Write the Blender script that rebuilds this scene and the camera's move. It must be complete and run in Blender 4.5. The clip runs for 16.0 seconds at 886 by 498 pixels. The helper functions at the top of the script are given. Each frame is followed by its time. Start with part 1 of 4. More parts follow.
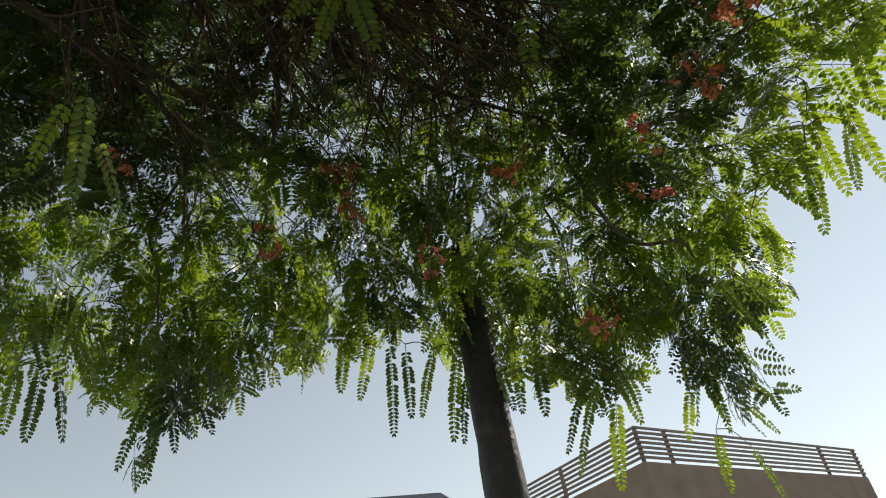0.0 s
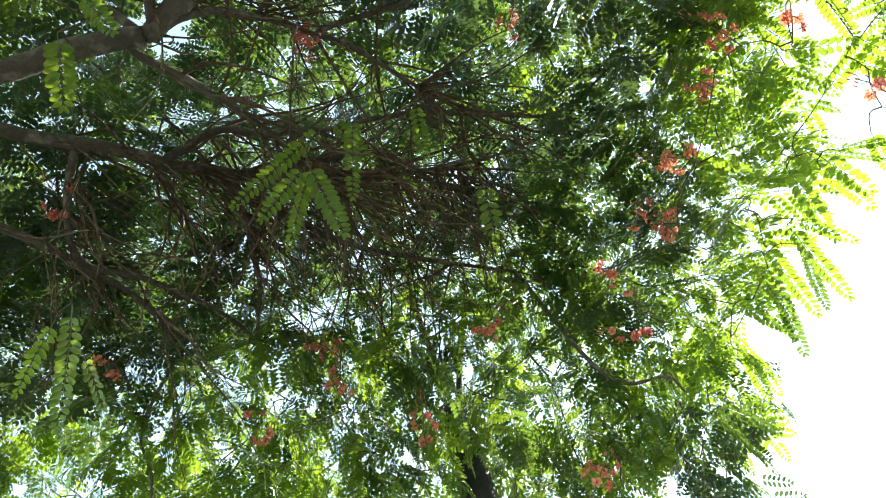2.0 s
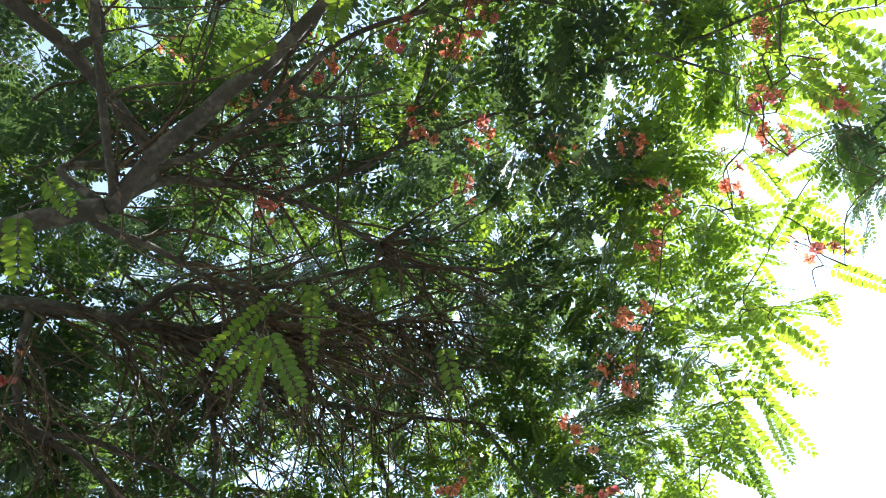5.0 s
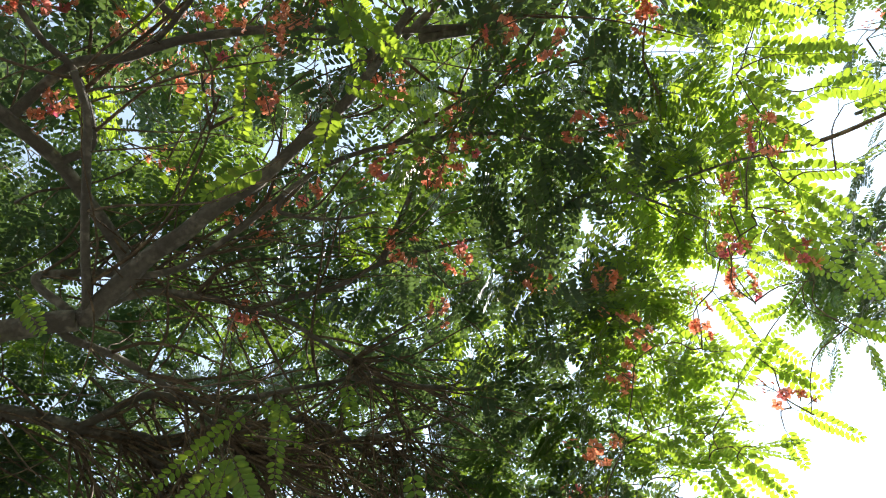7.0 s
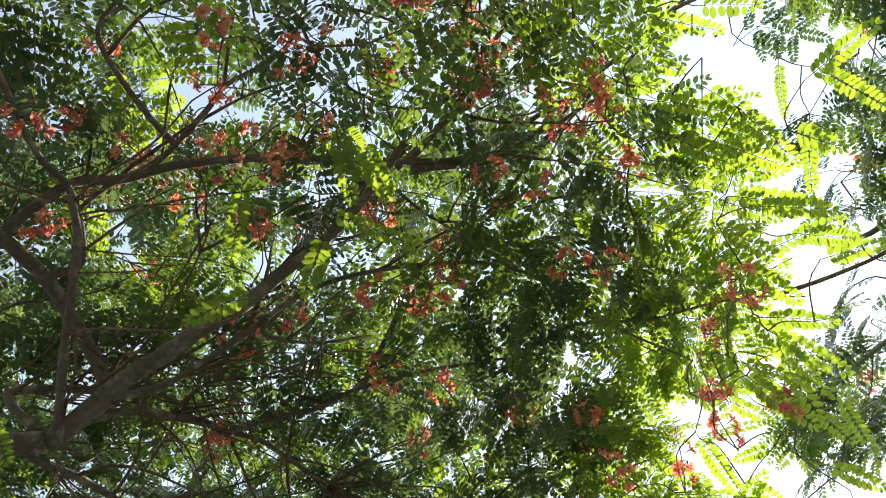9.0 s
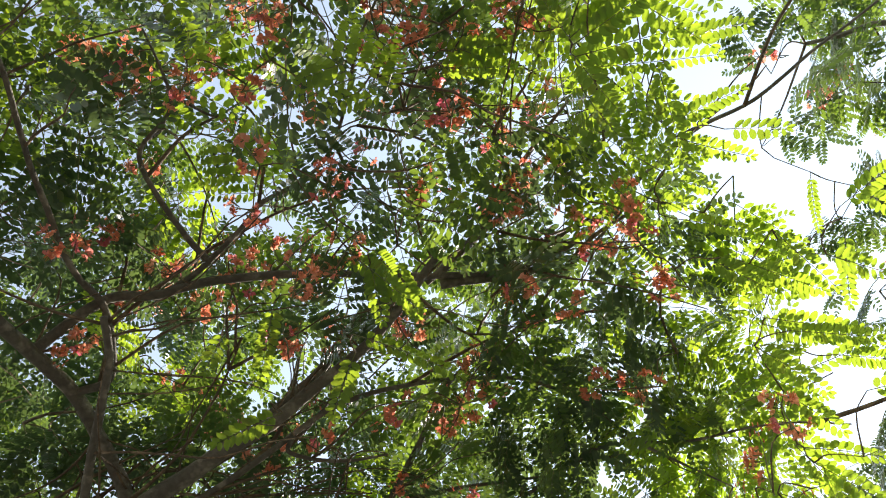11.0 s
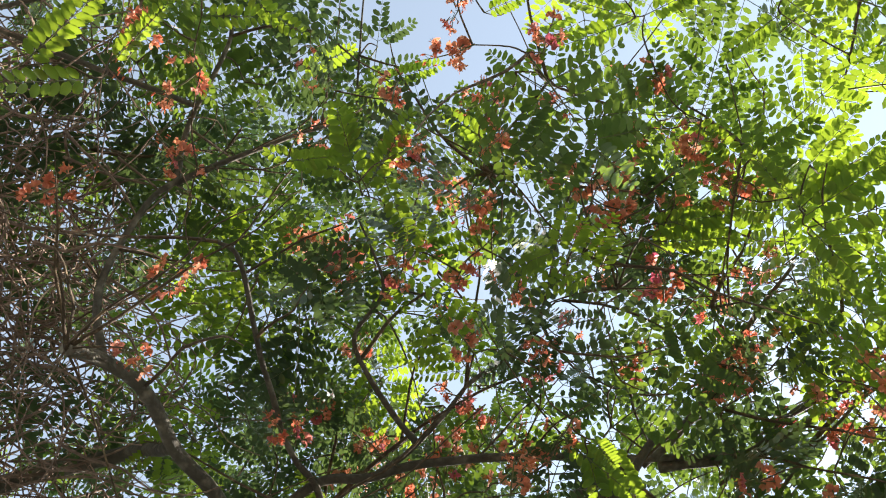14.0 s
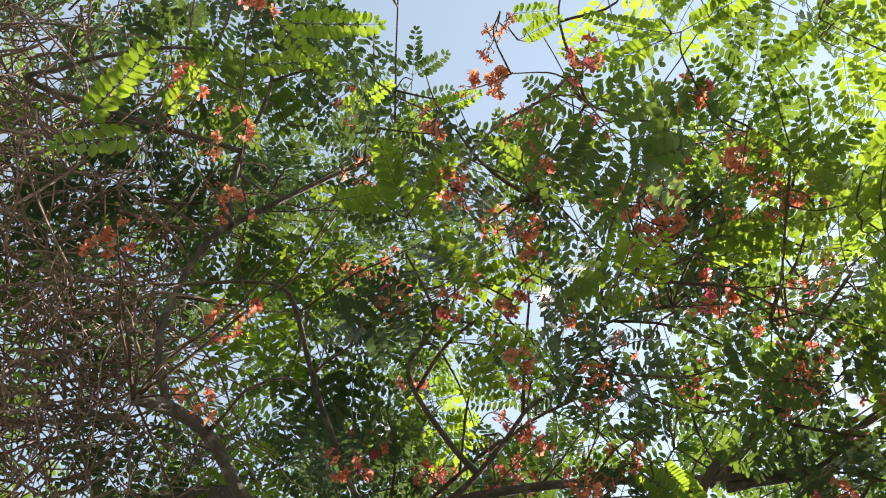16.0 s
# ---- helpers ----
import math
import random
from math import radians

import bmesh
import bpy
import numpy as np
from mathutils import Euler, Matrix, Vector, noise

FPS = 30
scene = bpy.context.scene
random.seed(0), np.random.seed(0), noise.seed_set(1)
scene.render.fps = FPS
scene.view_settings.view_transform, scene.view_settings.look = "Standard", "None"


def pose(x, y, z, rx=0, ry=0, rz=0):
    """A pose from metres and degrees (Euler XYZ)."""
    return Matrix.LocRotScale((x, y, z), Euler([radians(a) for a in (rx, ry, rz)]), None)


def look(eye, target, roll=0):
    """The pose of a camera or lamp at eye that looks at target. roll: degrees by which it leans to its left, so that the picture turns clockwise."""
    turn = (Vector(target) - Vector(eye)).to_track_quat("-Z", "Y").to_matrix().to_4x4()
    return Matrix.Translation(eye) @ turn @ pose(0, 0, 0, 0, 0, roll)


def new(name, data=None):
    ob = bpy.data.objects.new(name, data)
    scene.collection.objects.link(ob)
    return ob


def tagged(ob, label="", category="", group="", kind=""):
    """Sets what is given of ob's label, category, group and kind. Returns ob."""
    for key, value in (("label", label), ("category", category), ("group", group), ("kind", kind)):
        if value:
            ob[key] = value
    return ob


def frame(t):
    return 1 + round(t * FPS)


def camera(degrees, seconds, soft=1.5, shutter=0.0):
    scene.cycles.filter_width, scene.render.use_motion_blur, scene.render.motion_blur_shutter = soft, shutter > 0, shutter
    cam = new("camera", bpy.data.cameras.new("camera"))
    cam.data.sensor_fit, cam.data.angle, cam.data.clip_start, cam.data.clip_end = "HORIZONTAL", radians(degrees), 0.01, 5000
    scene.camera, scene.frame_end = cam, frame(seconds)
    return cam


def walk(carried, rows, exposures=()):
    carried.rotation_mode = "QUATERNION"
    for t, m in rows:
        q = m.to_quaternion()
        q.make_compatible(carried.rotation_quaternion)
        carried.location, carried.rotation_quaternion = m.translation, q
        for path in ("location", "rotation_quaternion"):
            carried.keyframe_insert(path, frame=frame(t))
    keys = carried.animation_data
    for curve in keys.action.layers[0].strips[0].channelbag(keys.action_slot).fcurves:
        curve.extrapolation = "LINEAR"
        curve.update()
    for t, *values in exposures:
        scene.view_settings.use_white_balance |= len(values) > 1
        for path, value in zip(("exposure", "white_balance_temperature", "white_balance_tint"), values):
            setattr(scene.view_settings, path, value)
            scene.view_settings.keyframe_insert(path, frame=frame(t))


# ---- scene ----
cam = camera(64.1, 16.0, 1.05)
METRES, EYE, TILT, LEAN, TURN = 0.7, 1.5, 35.0, 8.5, 0.0
ROWS = [
    (0.0, 0.0, 0.0, 0.0, 0.0, 0.0, -0.0),
    (0.5, 0.0024, -0.0138, 0.0726, 1.1, 2.92, -0.39),
    (1.0, -0.0074, -0.0291, 0.1056, 2.74, 5.68, 1.17),
    (1.5, 0.0084, -0.0631, 0.1265, 2.51, 9.41, 3.15),
    (2.0, 0.0486, -0.0645, 0.1123, 0.09, 10.61, 6.9),
    (2.5, 0.0307, -0.0837, 0.1406, 0.59, 12.07, 8.36),
    (3.0, 0.0571, -0.077, 0.173, 0.34, 14.57, 8.52),
    (3.5, 0.0759, -0.0819, 0.2036, -0.26, 16.58, 8.34),
    (4.0, 0.0932, -0.0958, 0.207, -0.8, 18.11, 8.38),
    (6.5, 0.1112, -0.1457, 0.2866, -3.77, 24.44, 6.98),
    (7.0, 0.1193, -0.1696, 0.3224, -4.65, 26.83, 6.44),
    (7.5, 0.1217, -0.1763, 0.3352, -5.19, 28.28, 6.24),
    (8.0, 0.1141, -0.1839, 0.3567, -4.72, 29.34, 5.84),
    (8.5, 0.1208, -0.2057, 0.3822, -5.54, 30.91, 5.17),
    (9.0, 0.1248, -0.2383, 0.414, -6.77, 34.06, 5.04),
    (11.5, 0.0978, -0.315, 0.5489, -4.08, 42.48, 2.33),
    (12.0, 0.0779, -0.3296, 0.5699, -1.61, 45.58, 1.13),
    (12.5, 0.0307, -0.3373, 0.6078, 0.02, 47.34, -0.5),
    (13.0, 0.0125, -0.3505, 0.637, 2.27, 48.89, -2.77),
    (13.5, -0.0054, -0.3518, 0.6442, 3.87, 49.46, -3.82),
    (14.0, -0.0232, -0.3576, 0.6592, 4.81, 50.66, -4.59),
    (14.5, -0.0287, -0.3758, 0.6605, 4.95, 52.5, -5.03),
    (15.0, -0.0463, -0.3827, 0.6644, 5.98, 53.08, -5.36),
    (15.5, -0.0614, -0.3841, 0.6702, 7.74, 53.02, -5.51),
    (16.0, -0.0615, -0.3804, 0.6646, 9.25, 52.12, -4.55),
]

EXPOSURES = [(0.0, -0.05, 7000, 18), (0.5, 0.35, 7100, 18), (0.75, 0.9, 7050, 14), (1.0, 1.6, 7000, 10), (1.5, 1.8, 6700, 7), (2.0, 1.75, 6100, 9), (4.0, 1.75, 5500, 15),
             (7.0, 1.52, 6250, 17), (9.0, 1.43, 6500, 19), (11.5, 1.45, 6650, 20), (13.0, 1.41, 6450, 20), (16.0, 1.35, 6500, 19)]
walk(cam, [(t, pose(0, 0, EYE, TILT, LEAN, TURN) @ pose(METRES * x, METRES * y, METRES * z, 90 + pitch, roll, yaw)) for t, x, y, z, yaw, pitch, roll in ROWS], EXPOSURES)

# ---- light ----
SUN_AZIMUTH, SUN_HEIGHT = 53.0, 38.0          # degrees to the right of +y, and above the horizon
sun_way = Vector((math.sin(radians(SUN_AZIMUTH)) * math.cos(radians(SUN_HEIGHT)),
                  math.cos(radians(SUN_AZIMUTH)) * math.cos(radians(SUN_HEIGHT)), math.sin(radians(SUN_HEIGHT))))
world = bpy.data.worlds.new("sky")
scene.world = world
world.use_nodes = True
wn = world.node_tree.nodes
sky = wn.new("ShaderNodeTexSky")
sky.sky_type, sky.sun_disc = "NISHITA", False
sky.sun_elevation, sky.sun_rotation = radians(SUN_HEIGHT), radians(SUN_AZIMUTH)
sky.air_density, sky.dust_density, sky.ozone_density = 1.25, 0.03, 0.4
wn["Background"].inputs["Strength"].default_value = 0.118
haze = wn.new("ShaderNodeHueSaturation")
haze.inputs["Hue"].default_value, haze.inputs["Saturation"].default_value, haze.inputs["Value"].default_value = 0.47, 0.6, 1.1
world.node_tree.links.new(sky.outputs[0], haze.inputs["Color"])
world.node_tree.links.new(haze.outputs[0], wn["Background"].inputs["Color"])
sun = new("sun", bpy.data.lights.new("sun", "SUN"))
sun.data.energy, sun.data.angle, sun.data.color = 5.0, radians(0.55), (1.0, 0.94, 0.84)
sun.matrix_world = look(sun_way * 30, (0, 0, 0))


# ---- materials ----
def material(name, rough=0.6):
    m = bpy.data.materials.new(name)
    m.use_nodes = True
    n, links = m.node_tree.nodes, m.node_tree.links
    b = n["Principled BSDF"]
    b.inputs["Roughness"].default_value = rough
    return m, n, links, b


def ramp(n, links, source, stops):
    r = n.new("ShaderNodeValToRGB")
    while len(r.color_ramp.elements) < len(stops):
        r.color_ramp.elements.new(0.5)
    for e, (p, c) in zip(r.color_ramp.elements, stops):
        e.position, e.color = p, (*c, 1)
    links.new(source, r.inputs[0])
    return r.outputs[0]


def noise_at(n, links, scale, detail=4.0, coord="Object"):
    c, t = n.new("ShaderNodeTexCoord"), n.new("ShaderNodeTexNoise")
    t.inputs["Scale"].default_value, t.inputs["Detail"].default_value = scale, detail
    links.new(c.outputs[coord], t.inputs["Vector"])
    return t.outputs[0]


def bump(n, links, b, height, strength, distance):
    k = n.new("ShaderNodeBump")
    k.inputs["Strength"].default_value, k.inputs["Distance"].default_value = strength, distance
    links.new(height, k.inputs["Height"])
    links.new(k.outputs[0], b.inputs["Normal"])


def mixed(n, links, factor, a, b, mode="MIX"):
    x = n.new("ShaderNodeMix")
    x.data_type, x.blend_type = "RGBA", mode
    for v, k in ((factor, 0), (a, 6), (b, 7)):
        if isinstance(v, (float, int)):
            x.inputs[k].default_value = v
        elif isinstance(v, tuple):
            x.inputs[k].default_value = (*v, 1)
        else:
            links.new(v, x.inputs[k])
    return x.outputs[2]


def leaf_material(name, dark, light, old, glow, share=0.45):
    """A thin leaf: glossy green face, light that comes through, and a tone of its own for each leaflet."""
    m, n, links, b = material(name, 0.36)
    g = n.new("ShaderNodeNewGeometry")
    tone = ramp(n, links, g.outputs["Random Per Island"], [(0.0, dark), (0.8, light), (0.93, light), (1.0, old)])
    patch = noise_at(n, links, 2.2, 2.0)
    colour = mixed(n, links, patch, tone, mixed(n, links, 0.5, tone, light))
    links.new(colour, b.inputs["Base Color"])
    veins = noise_at(n, links, 160.0, 2.0)
    bump(n, links, b, veins, 0.25, 0.001)
    t, mix = n.new("ShaderNodeBsdfTranslucent"), n.new("ShaderNodeMixShader")
    links.new(mixed(n, links, g.outputs["Random Per Island"], glow, tuple(v * 0.7 for v in glow)), t.inputs["Color"])
    mix.inputs[0].default_value = share
    links.new(b.outputs[0], mix.inputs[1])
    links.new(t.outputs[0], mix.inputs[2])
    links.new(mix.outputs[0], n["Material Output"].inputs["Surface"])
    return m


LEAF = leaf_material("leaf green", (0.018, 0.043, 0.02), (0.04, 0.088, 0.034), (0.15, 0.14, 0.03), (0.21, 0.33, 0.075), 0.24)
# lime copy of the leaf green, with sunlight put into its colour
LIT_LEAF = leaf_material("lime sunlit leaf", (0.07, 0.155, 0.025), (0.11, 0.22, 0.035), (0.22, 0.22, 0.04), (0.44, 0.62, 0.035), 0.47)
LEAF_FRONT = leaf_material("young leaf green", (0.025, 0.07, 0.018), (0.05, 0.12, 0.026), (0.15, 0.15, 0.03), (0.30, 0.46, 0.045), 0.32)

PETAL, n, links, b = material("orange petal", 0.55)
g = n.new("ShaderNodeObjectInfo")
red = ramp(n, links, g.outputs["Random"], [(0.0, (0.74, 0.2, 0.11)), (0.4, (0.84, 0.32, 0.17)), (0.75, (0.88, 0.42, 0.25)), (1.0, (0.62, 0.1, 0.18))])
links.new(mixed(n, links, ramp(n, links, noise_at(n, links, 170.0, 3.0), [(0.35, (0, 0, 0)), (0.65, (1, 1, 1))]), mixed(n, links, 0.4, red, (0.5, 0.05, 0.05)), mixed(n, links, 0.45, red, (0.9, 0.5, 0.22))), b.inputs["Base Color"])
t, mix = n.new("ShaderNodeBsdfTranslucent"), n.new("ShaderNodeMixShader")
links.new(red, t.inputs["Color"])
mix.inputs[0].default_value = 0.45
links.new(b.outputs[0], mix.inputs[1]), links.new(t.outputs[0], mix.inputs[2])
links.new(mix.outputs[0], n["Material Output"].inputs["Surface"])


def bark_material(name, dark, light, scale, rough=0.85):
    m, n, links, b = material(name, rough)
    big, fine = noise_at(n, links, scale, 5.0), noise_at(n, links, scale * 9, 4.0)
    tone = ramp(n, links, big, [(0.3, dark), (0.7, light)])
    spots = ramp(n, links, noise_at(n, links, scale * 3.1, 3.0), [(0.52, (0, 0, 0)), (0.66, (1, 1, 1))])
    tone = mixed(n, links, spots, tone, tuple(min(1, v * 1.7) for v in light))
    links.new(mixed(n, links, fine, tone, tuple(v * 0.5 for v in dark)), b.inputs["Base Color"])
    bump(n, links, b, fine, 0.9, 0.006)
    return m


BARK = bark_material("grey-brown bark", (0.10, 0.094, 0.064), (0.21, 0.196, 0.137), 9.0)
TWIG = bark_material("brown twig", (0.09, 0.064, 0.034), (0.21, 0.155, 0.08), 14.0)
DRY = bark_material("dry twig", (0.24, 0.17, 0.115), (0.46, 0.34, 0.24), 10.0)
SMOOTH_BARK = bark_material("dark smooth bark", (0.03, 0.03, 0.032), (0.06, 0.06, 0.063), 5.0, 0.6)
STALK, n, links, b = material("green stalk", 0.6)
links.new(ramp(n, links, noise_at(n, links, 20.0), [(0.3, (0.09, 0.14, 0.04)), (0.7, (0.17, 0.15, 0.06))]), b.inputs["Base Color"])
POLLEN, n, links, b = material("yellow stamen", 0.6)
links.new(ramp(n, links, noise_at(n, links, 30.0), [(0.3, (0.75, 0.28, 0.05)), (0.7, (0.70, 0.12, 0.06))]), b.inputs["Base Color"])

WALL, n, links, b = material("brown render", 0.9)
links.new(ramp(n, links, noise_at(n, links, 1.3, 6.0), [(0.3, (0.27, 0.21, 0.16)), (0.7, (0.36, 0.29, 0.22))]), b.inputs["Base Color"])
bump(n, links, b, noise_at(n, links, 40.0), 0.3, 0.01)
RAIL, n, links, b = material("painted steel rail", 0.5)
links.new(ramp(n, links, noise_at(n, links, 6.0), [(0.3, (0.17, 0.13, 0.10)), (0.7, (0.25, 0.20, 0.15))]), b.inputs["Base Color"])
ROOF, n, links, b = material("blue-grey roof sheet", 0.6)
links.new(ramp(n, links, noise_at(n, links, 0.8, 5.0), [(0.3, (0.16, 0.18, 0.22)), (0.7, (0.24, 0.26, 0.30))]), b.inputs["Base Color"])
GROUND, n, links, b = material("dusty ground", 0.95)
links.new(mixed(n, links, noise_at(n, links, 35.0, 6.0), ramp(n, links, noise_at(n, links, 0.7, 6.0), [(0.3, (0.06, 0.055, 0.048)), (0.7, (0.09, 0.082, 0.07))]), (0.05, 0.046, 0.04)), b.inputs["Base Color"])
bump(n, links, b, noise_at(n, links, 60.0), 0.4, 0.01)
GLASS, n, links, b = material("dark window glass", 0.08)
links.new(ramp(n, links, noise_at(n, links, 0.5), [(0.3, (0.02, 0.025, 0.03)), (0.7, (0.05, 0.055, 0.06))]), b.inputs["Base Color"])


# ---- building blocks ----
def part(name, bm, mat, parent=None, label=""):
    me = bpy.data.meshes.new(name)
    bm.to_mesh(me)
    bm.free()
    me.materials.append(mat)
    ob = new(name, me)
    ob.parent = parent
    return tagged(ob, label)


def box(bm, lo, hi):
    made = bmesh.ops.create_cube(bm, size=1)["verts"]
    lo, hi = Vector(lo), Vector(hi)
    for v in made:
        v.co = Vector([(lo[i] + hi[i]) / 2 + v.co[i] * (hi[i] - lo[i]) for i in range(3)])
    return made


def smooth_line(points, steps):
    """Points along a Catmull-Rom line through the given points."""
    p = [Vector(q) for q in points]
    p = [p[0] * 2 - p[1], *p, p[-1] * 2 - p[-2]]
    out = []
    for i in range(1, len(p) - 2):
        a, b, c, d = p[i - 1:i + 3]
        for k in range(steps):
            u = k / steps
            out.append(0.5 * (2 * b + (c - a) * u + (2 * a - 5 * b + 4 * c - d) * u * u + (3 * b - a - 3 * c + d) * u ** 3))
    out.append(p[-2])
    return out


def tube_arrays(line, r0, r1, sides, wobble=0.0, rng=random):
    """Vertices and faces of a tapered tube along a line, with closed ends."""
    verts, faces = [], []
    side = Vector((0.3, 0.2, 1)).cross(line[-1] - line[0])
    if side.length < 1e-5:
        side = Vector((1, 0, 0))
    for i, p in enumerate(line):
        way = (line[min(i + 1, len(line) - 1)] - line[max(i - 1, 0)]).normalized()
        side = (side - way * side.dot(way)).normalized()
        up = way.cross(side)
        u = i / (len(line) - 1)
        for k in range(sides):
            a = 2 * math.pi * k / sides
            r = (r0 + (r1 - r0) * u) * (1 + wobble * rng.uniform(-1, 1))
            verts.append(p + side * (r * math.cos(a)) + up * (r * math.sin(a)))
    for i in range(len(line) - 1):
        for k in range(sides):
            j = (k + 1) % sides
            faces.append((i * sides + k, i * sides + j, (i + 1) * sides + j, (i + 1) * sides + k))
    faces.append(tuple(range(sides))[::-1])
    faces.append(tuple(range((len(line) - 1) * sides, len(line) * sides)))
    return verts, faces


class Soup:
    """Gathers many small pieces into the arrays of one mesh."""

    def __init__(self, plain=False):
        self.plain = plain
        self.verts, self.loops, self.totals, self.mats, self.count = [], [], [], [], 0

    def add(self, verts, loops, totals, mats):
        self.verts.append(verts), self.loops.append(loops + self.count), self.totals.append(totals), self.mats.append(mats)
        self.count += len(verts)

    def tube(self, line, r0, r1, sides=4, mat=0):
        v, f = tube_arrays(line, r0, r1, sides)
        self.add(np.array([tuple(p) for p in v]), np.array([i for q in f for i in q]), np.array([len(q) for q in f]), np.full(len(f), mat))

    def mesh(self, name, mats):
        v, l = np.concatenate(self.verts), np.concatenate(self.loops)
        t, m = np.concatenate(self.totals), np.concatenate(self.mats)
        me = bpy.data.meshes.new(name)
        me.vertices.add(len(v)), me.loops.add(len(l)), me.polygons.add(len(t))
        me.vertices.foreach_set("co", v.astype(np.float32).ravel())
        me.loops.foreach_set("vertex_index", l.astype(np.int32))
        me.polygons.foreach_set("loop_start", np.concatenate(([0], np.cumsum(t)[:-1])).astype(np.int32))
        me.polygons.foreach_set("loop_total", t.astype(np.int32))
        me.polygons.foreach_set("material_index", m.astype(np.int32))
        for k in mats:
            me.materials.append(k)
        me.update(calc_edges=True)
        return me


def leaflet(soup, base, way, side, length, width, fold, rng):
    """One oval leaflet: two halves, folded along the midrib; high in the crown a single bent blade."""
    up = way.cross(side).normalized()
    if soup.plain:
        v = [base, base + way * length * 0.3 + side * width * 0.46 + up * (fold * width), base + way * length * 0.8 + side * width * 0.4, base + way * length - up * length * 0.08,
             base + way * length * 0.72 - side * width * 0.44, base + way * length * 0.26 - side * width * 0.44 + up * (fold * width)]
        soup.add(np.array([tuple(p) for p in v]), np.arange(6), np.array([6]), np.array([0]))
        return
    spine = [base, base + way * length * 0.5 - up * length * 0.03, base + way * length - up * length * rng.uniform(0.02, 0.14)]
    edge = []
    for s in (1, -1):
        lift = up * (fold * width)
        edge.append([base + way * length * 0.22 + side * (s * width * 0.42) + lift, base + way * length * 0.62 + side * (s * width * 0.5) + lift,
                     base + way * length * 0.92 + side * (s * width * 0.26) + lift * 0.5])
    v = [*spine, *edge[0], *edge[1]]
    soup.add(np.array([tuple(p) for p in v]), np.array([0, 3, 4, 5, 2, 1, 0, 1, 2, 8, 7, 6]), np.array([6, 6]), np.array([0, 0]))


def pinna(soup, base, way, out, length, pairs, size, sag, rng):
    """A row of paired leaflets on a thin stalk that sags; out is the way in which the leaflets spread."""
    way, out = way.normalized(), out.normalized()
    out = (out - way * out.dot(way)).normalized()
    line = []
    for i in range(5):
        u = i / 4
        line.append(base + way * (length * u) + Vector((0, 0, -sag * length * u * u)))
    soup.tube(line, 0.0011, 0.0005, 3, 1)
    for i in range(pairs):
        u = 0.1 + 0.9 * (i + 0.5) / pairs
        k = min(int(u * 4), 3)
        p = line[k].lerp(line[k + 1], u * 4 - k)
        t = (line[k + 1] - line[k]).normalized()
        taper = size * (0.62 + 0.56 * math.sin(math.pi * min(1, u * 0.92 + 0.08)) ** 0.8) * rng.uniform(0.9, 1.08)
        for s in (1, -1):
            if rng.random() < 0.03:
                continue
            d = (out * s + t * rng.uniform(0.35, 0.65) + Vector((0, 0, -0.12)) + t.cross(out) * rng.uniform(-0.14, 0.14)).normalized()
            across = (t - d * t.dot(d)).normalized()
            leaflet(soup, p + d * 0.001, d, across, taper, taper * rng.uniform(0.48, 0.57), rng.uniform(0.02, 0.14), rng)
    d = (line[-1] - line[-2]).normalized()
    for s in (0.5, -0.5):
        e = (d + out * s).normalized()
        leaflet(soup, line[-1], e, (out - e * out.dot(e)).normalized(), size * 0.72, size * 0.36, 0.08, rng)


def frond_mesh(name, seed, mats, pairs=10, size=0.0225, length=0.15):
    """One hanging pinna along +x."""
    rng, soup = random.Random(seed), Soup()
    pinna(soup, Vector((0, 0, 0)), Vector((1, 0, 0)), Vector((0, 1, 0)), length, rng.randint(pairs - 1, pairs + 1), size, rng.uniform(0.0, 0.2), rng)
    return soup.mesh(name, mats)


def leaf_soup(seed, plain=False):
    """One twice-divided leaf, about 0.2 long, along +x: a rachis with pairs of pinnae."""
    rng, soup = random.Random(seed), Soup(plain)
    length, pairs = rng.uniform(0.19, 0.26), rng.randint(3, 5)
    sag = rng.uniform(0.1, 0.4)
    line = [Vector((length * i / 6, 0, -sag * length * (i / 6) ** 2)) for i in range(7)]
    soup.tube(line, 0.0019, 0.0009, 4, 1)
    for i in range(pairs):
        u = 0.3 + 0.66 * i / max(1, pairs - 1)
        k = min(int(u * 6), 5)
        p = line[k].lerp(line[k + 1], u * 6 - k)
        for s in (1, -1):
            way = Vector((rng.uniform(0.35, 0.75), s, rng.uniform(-0.35, 0.15)))
            size = rng.uniform(0.105, 0.14) * (0.8 + 0.35 * math.sin(math.pi * u))
            pinna(soup, p, way, Vector((1, -s * 0.5, 0)), size, rng.randint(6, 8), 0.0265, rng.uniform(0.1, 0.35), rng)
    pinna(soup, line[-1], Vector((1, rng.uniform(-0.2, 0.2), -sag)), Vector((0, 1, 0)), 0.11, 7, 0.0265, 0.3, rng)
    return soup


def turn_to(way, roll):
    """A rotation that lays +x along way, with the face up and rolled by some radians."""
    x = Vector(way).normalized()
    y = Vector((0, 0, 1)).cross(x)
    if y.length < 0.05:
        y = Vector((0, 1, 0))
    y.normalize()
    m = Matrix((x, y, x.cross(y))).transposed().to_4x4()
    return m @ Matrix.Rotation(roll, 4, "X")


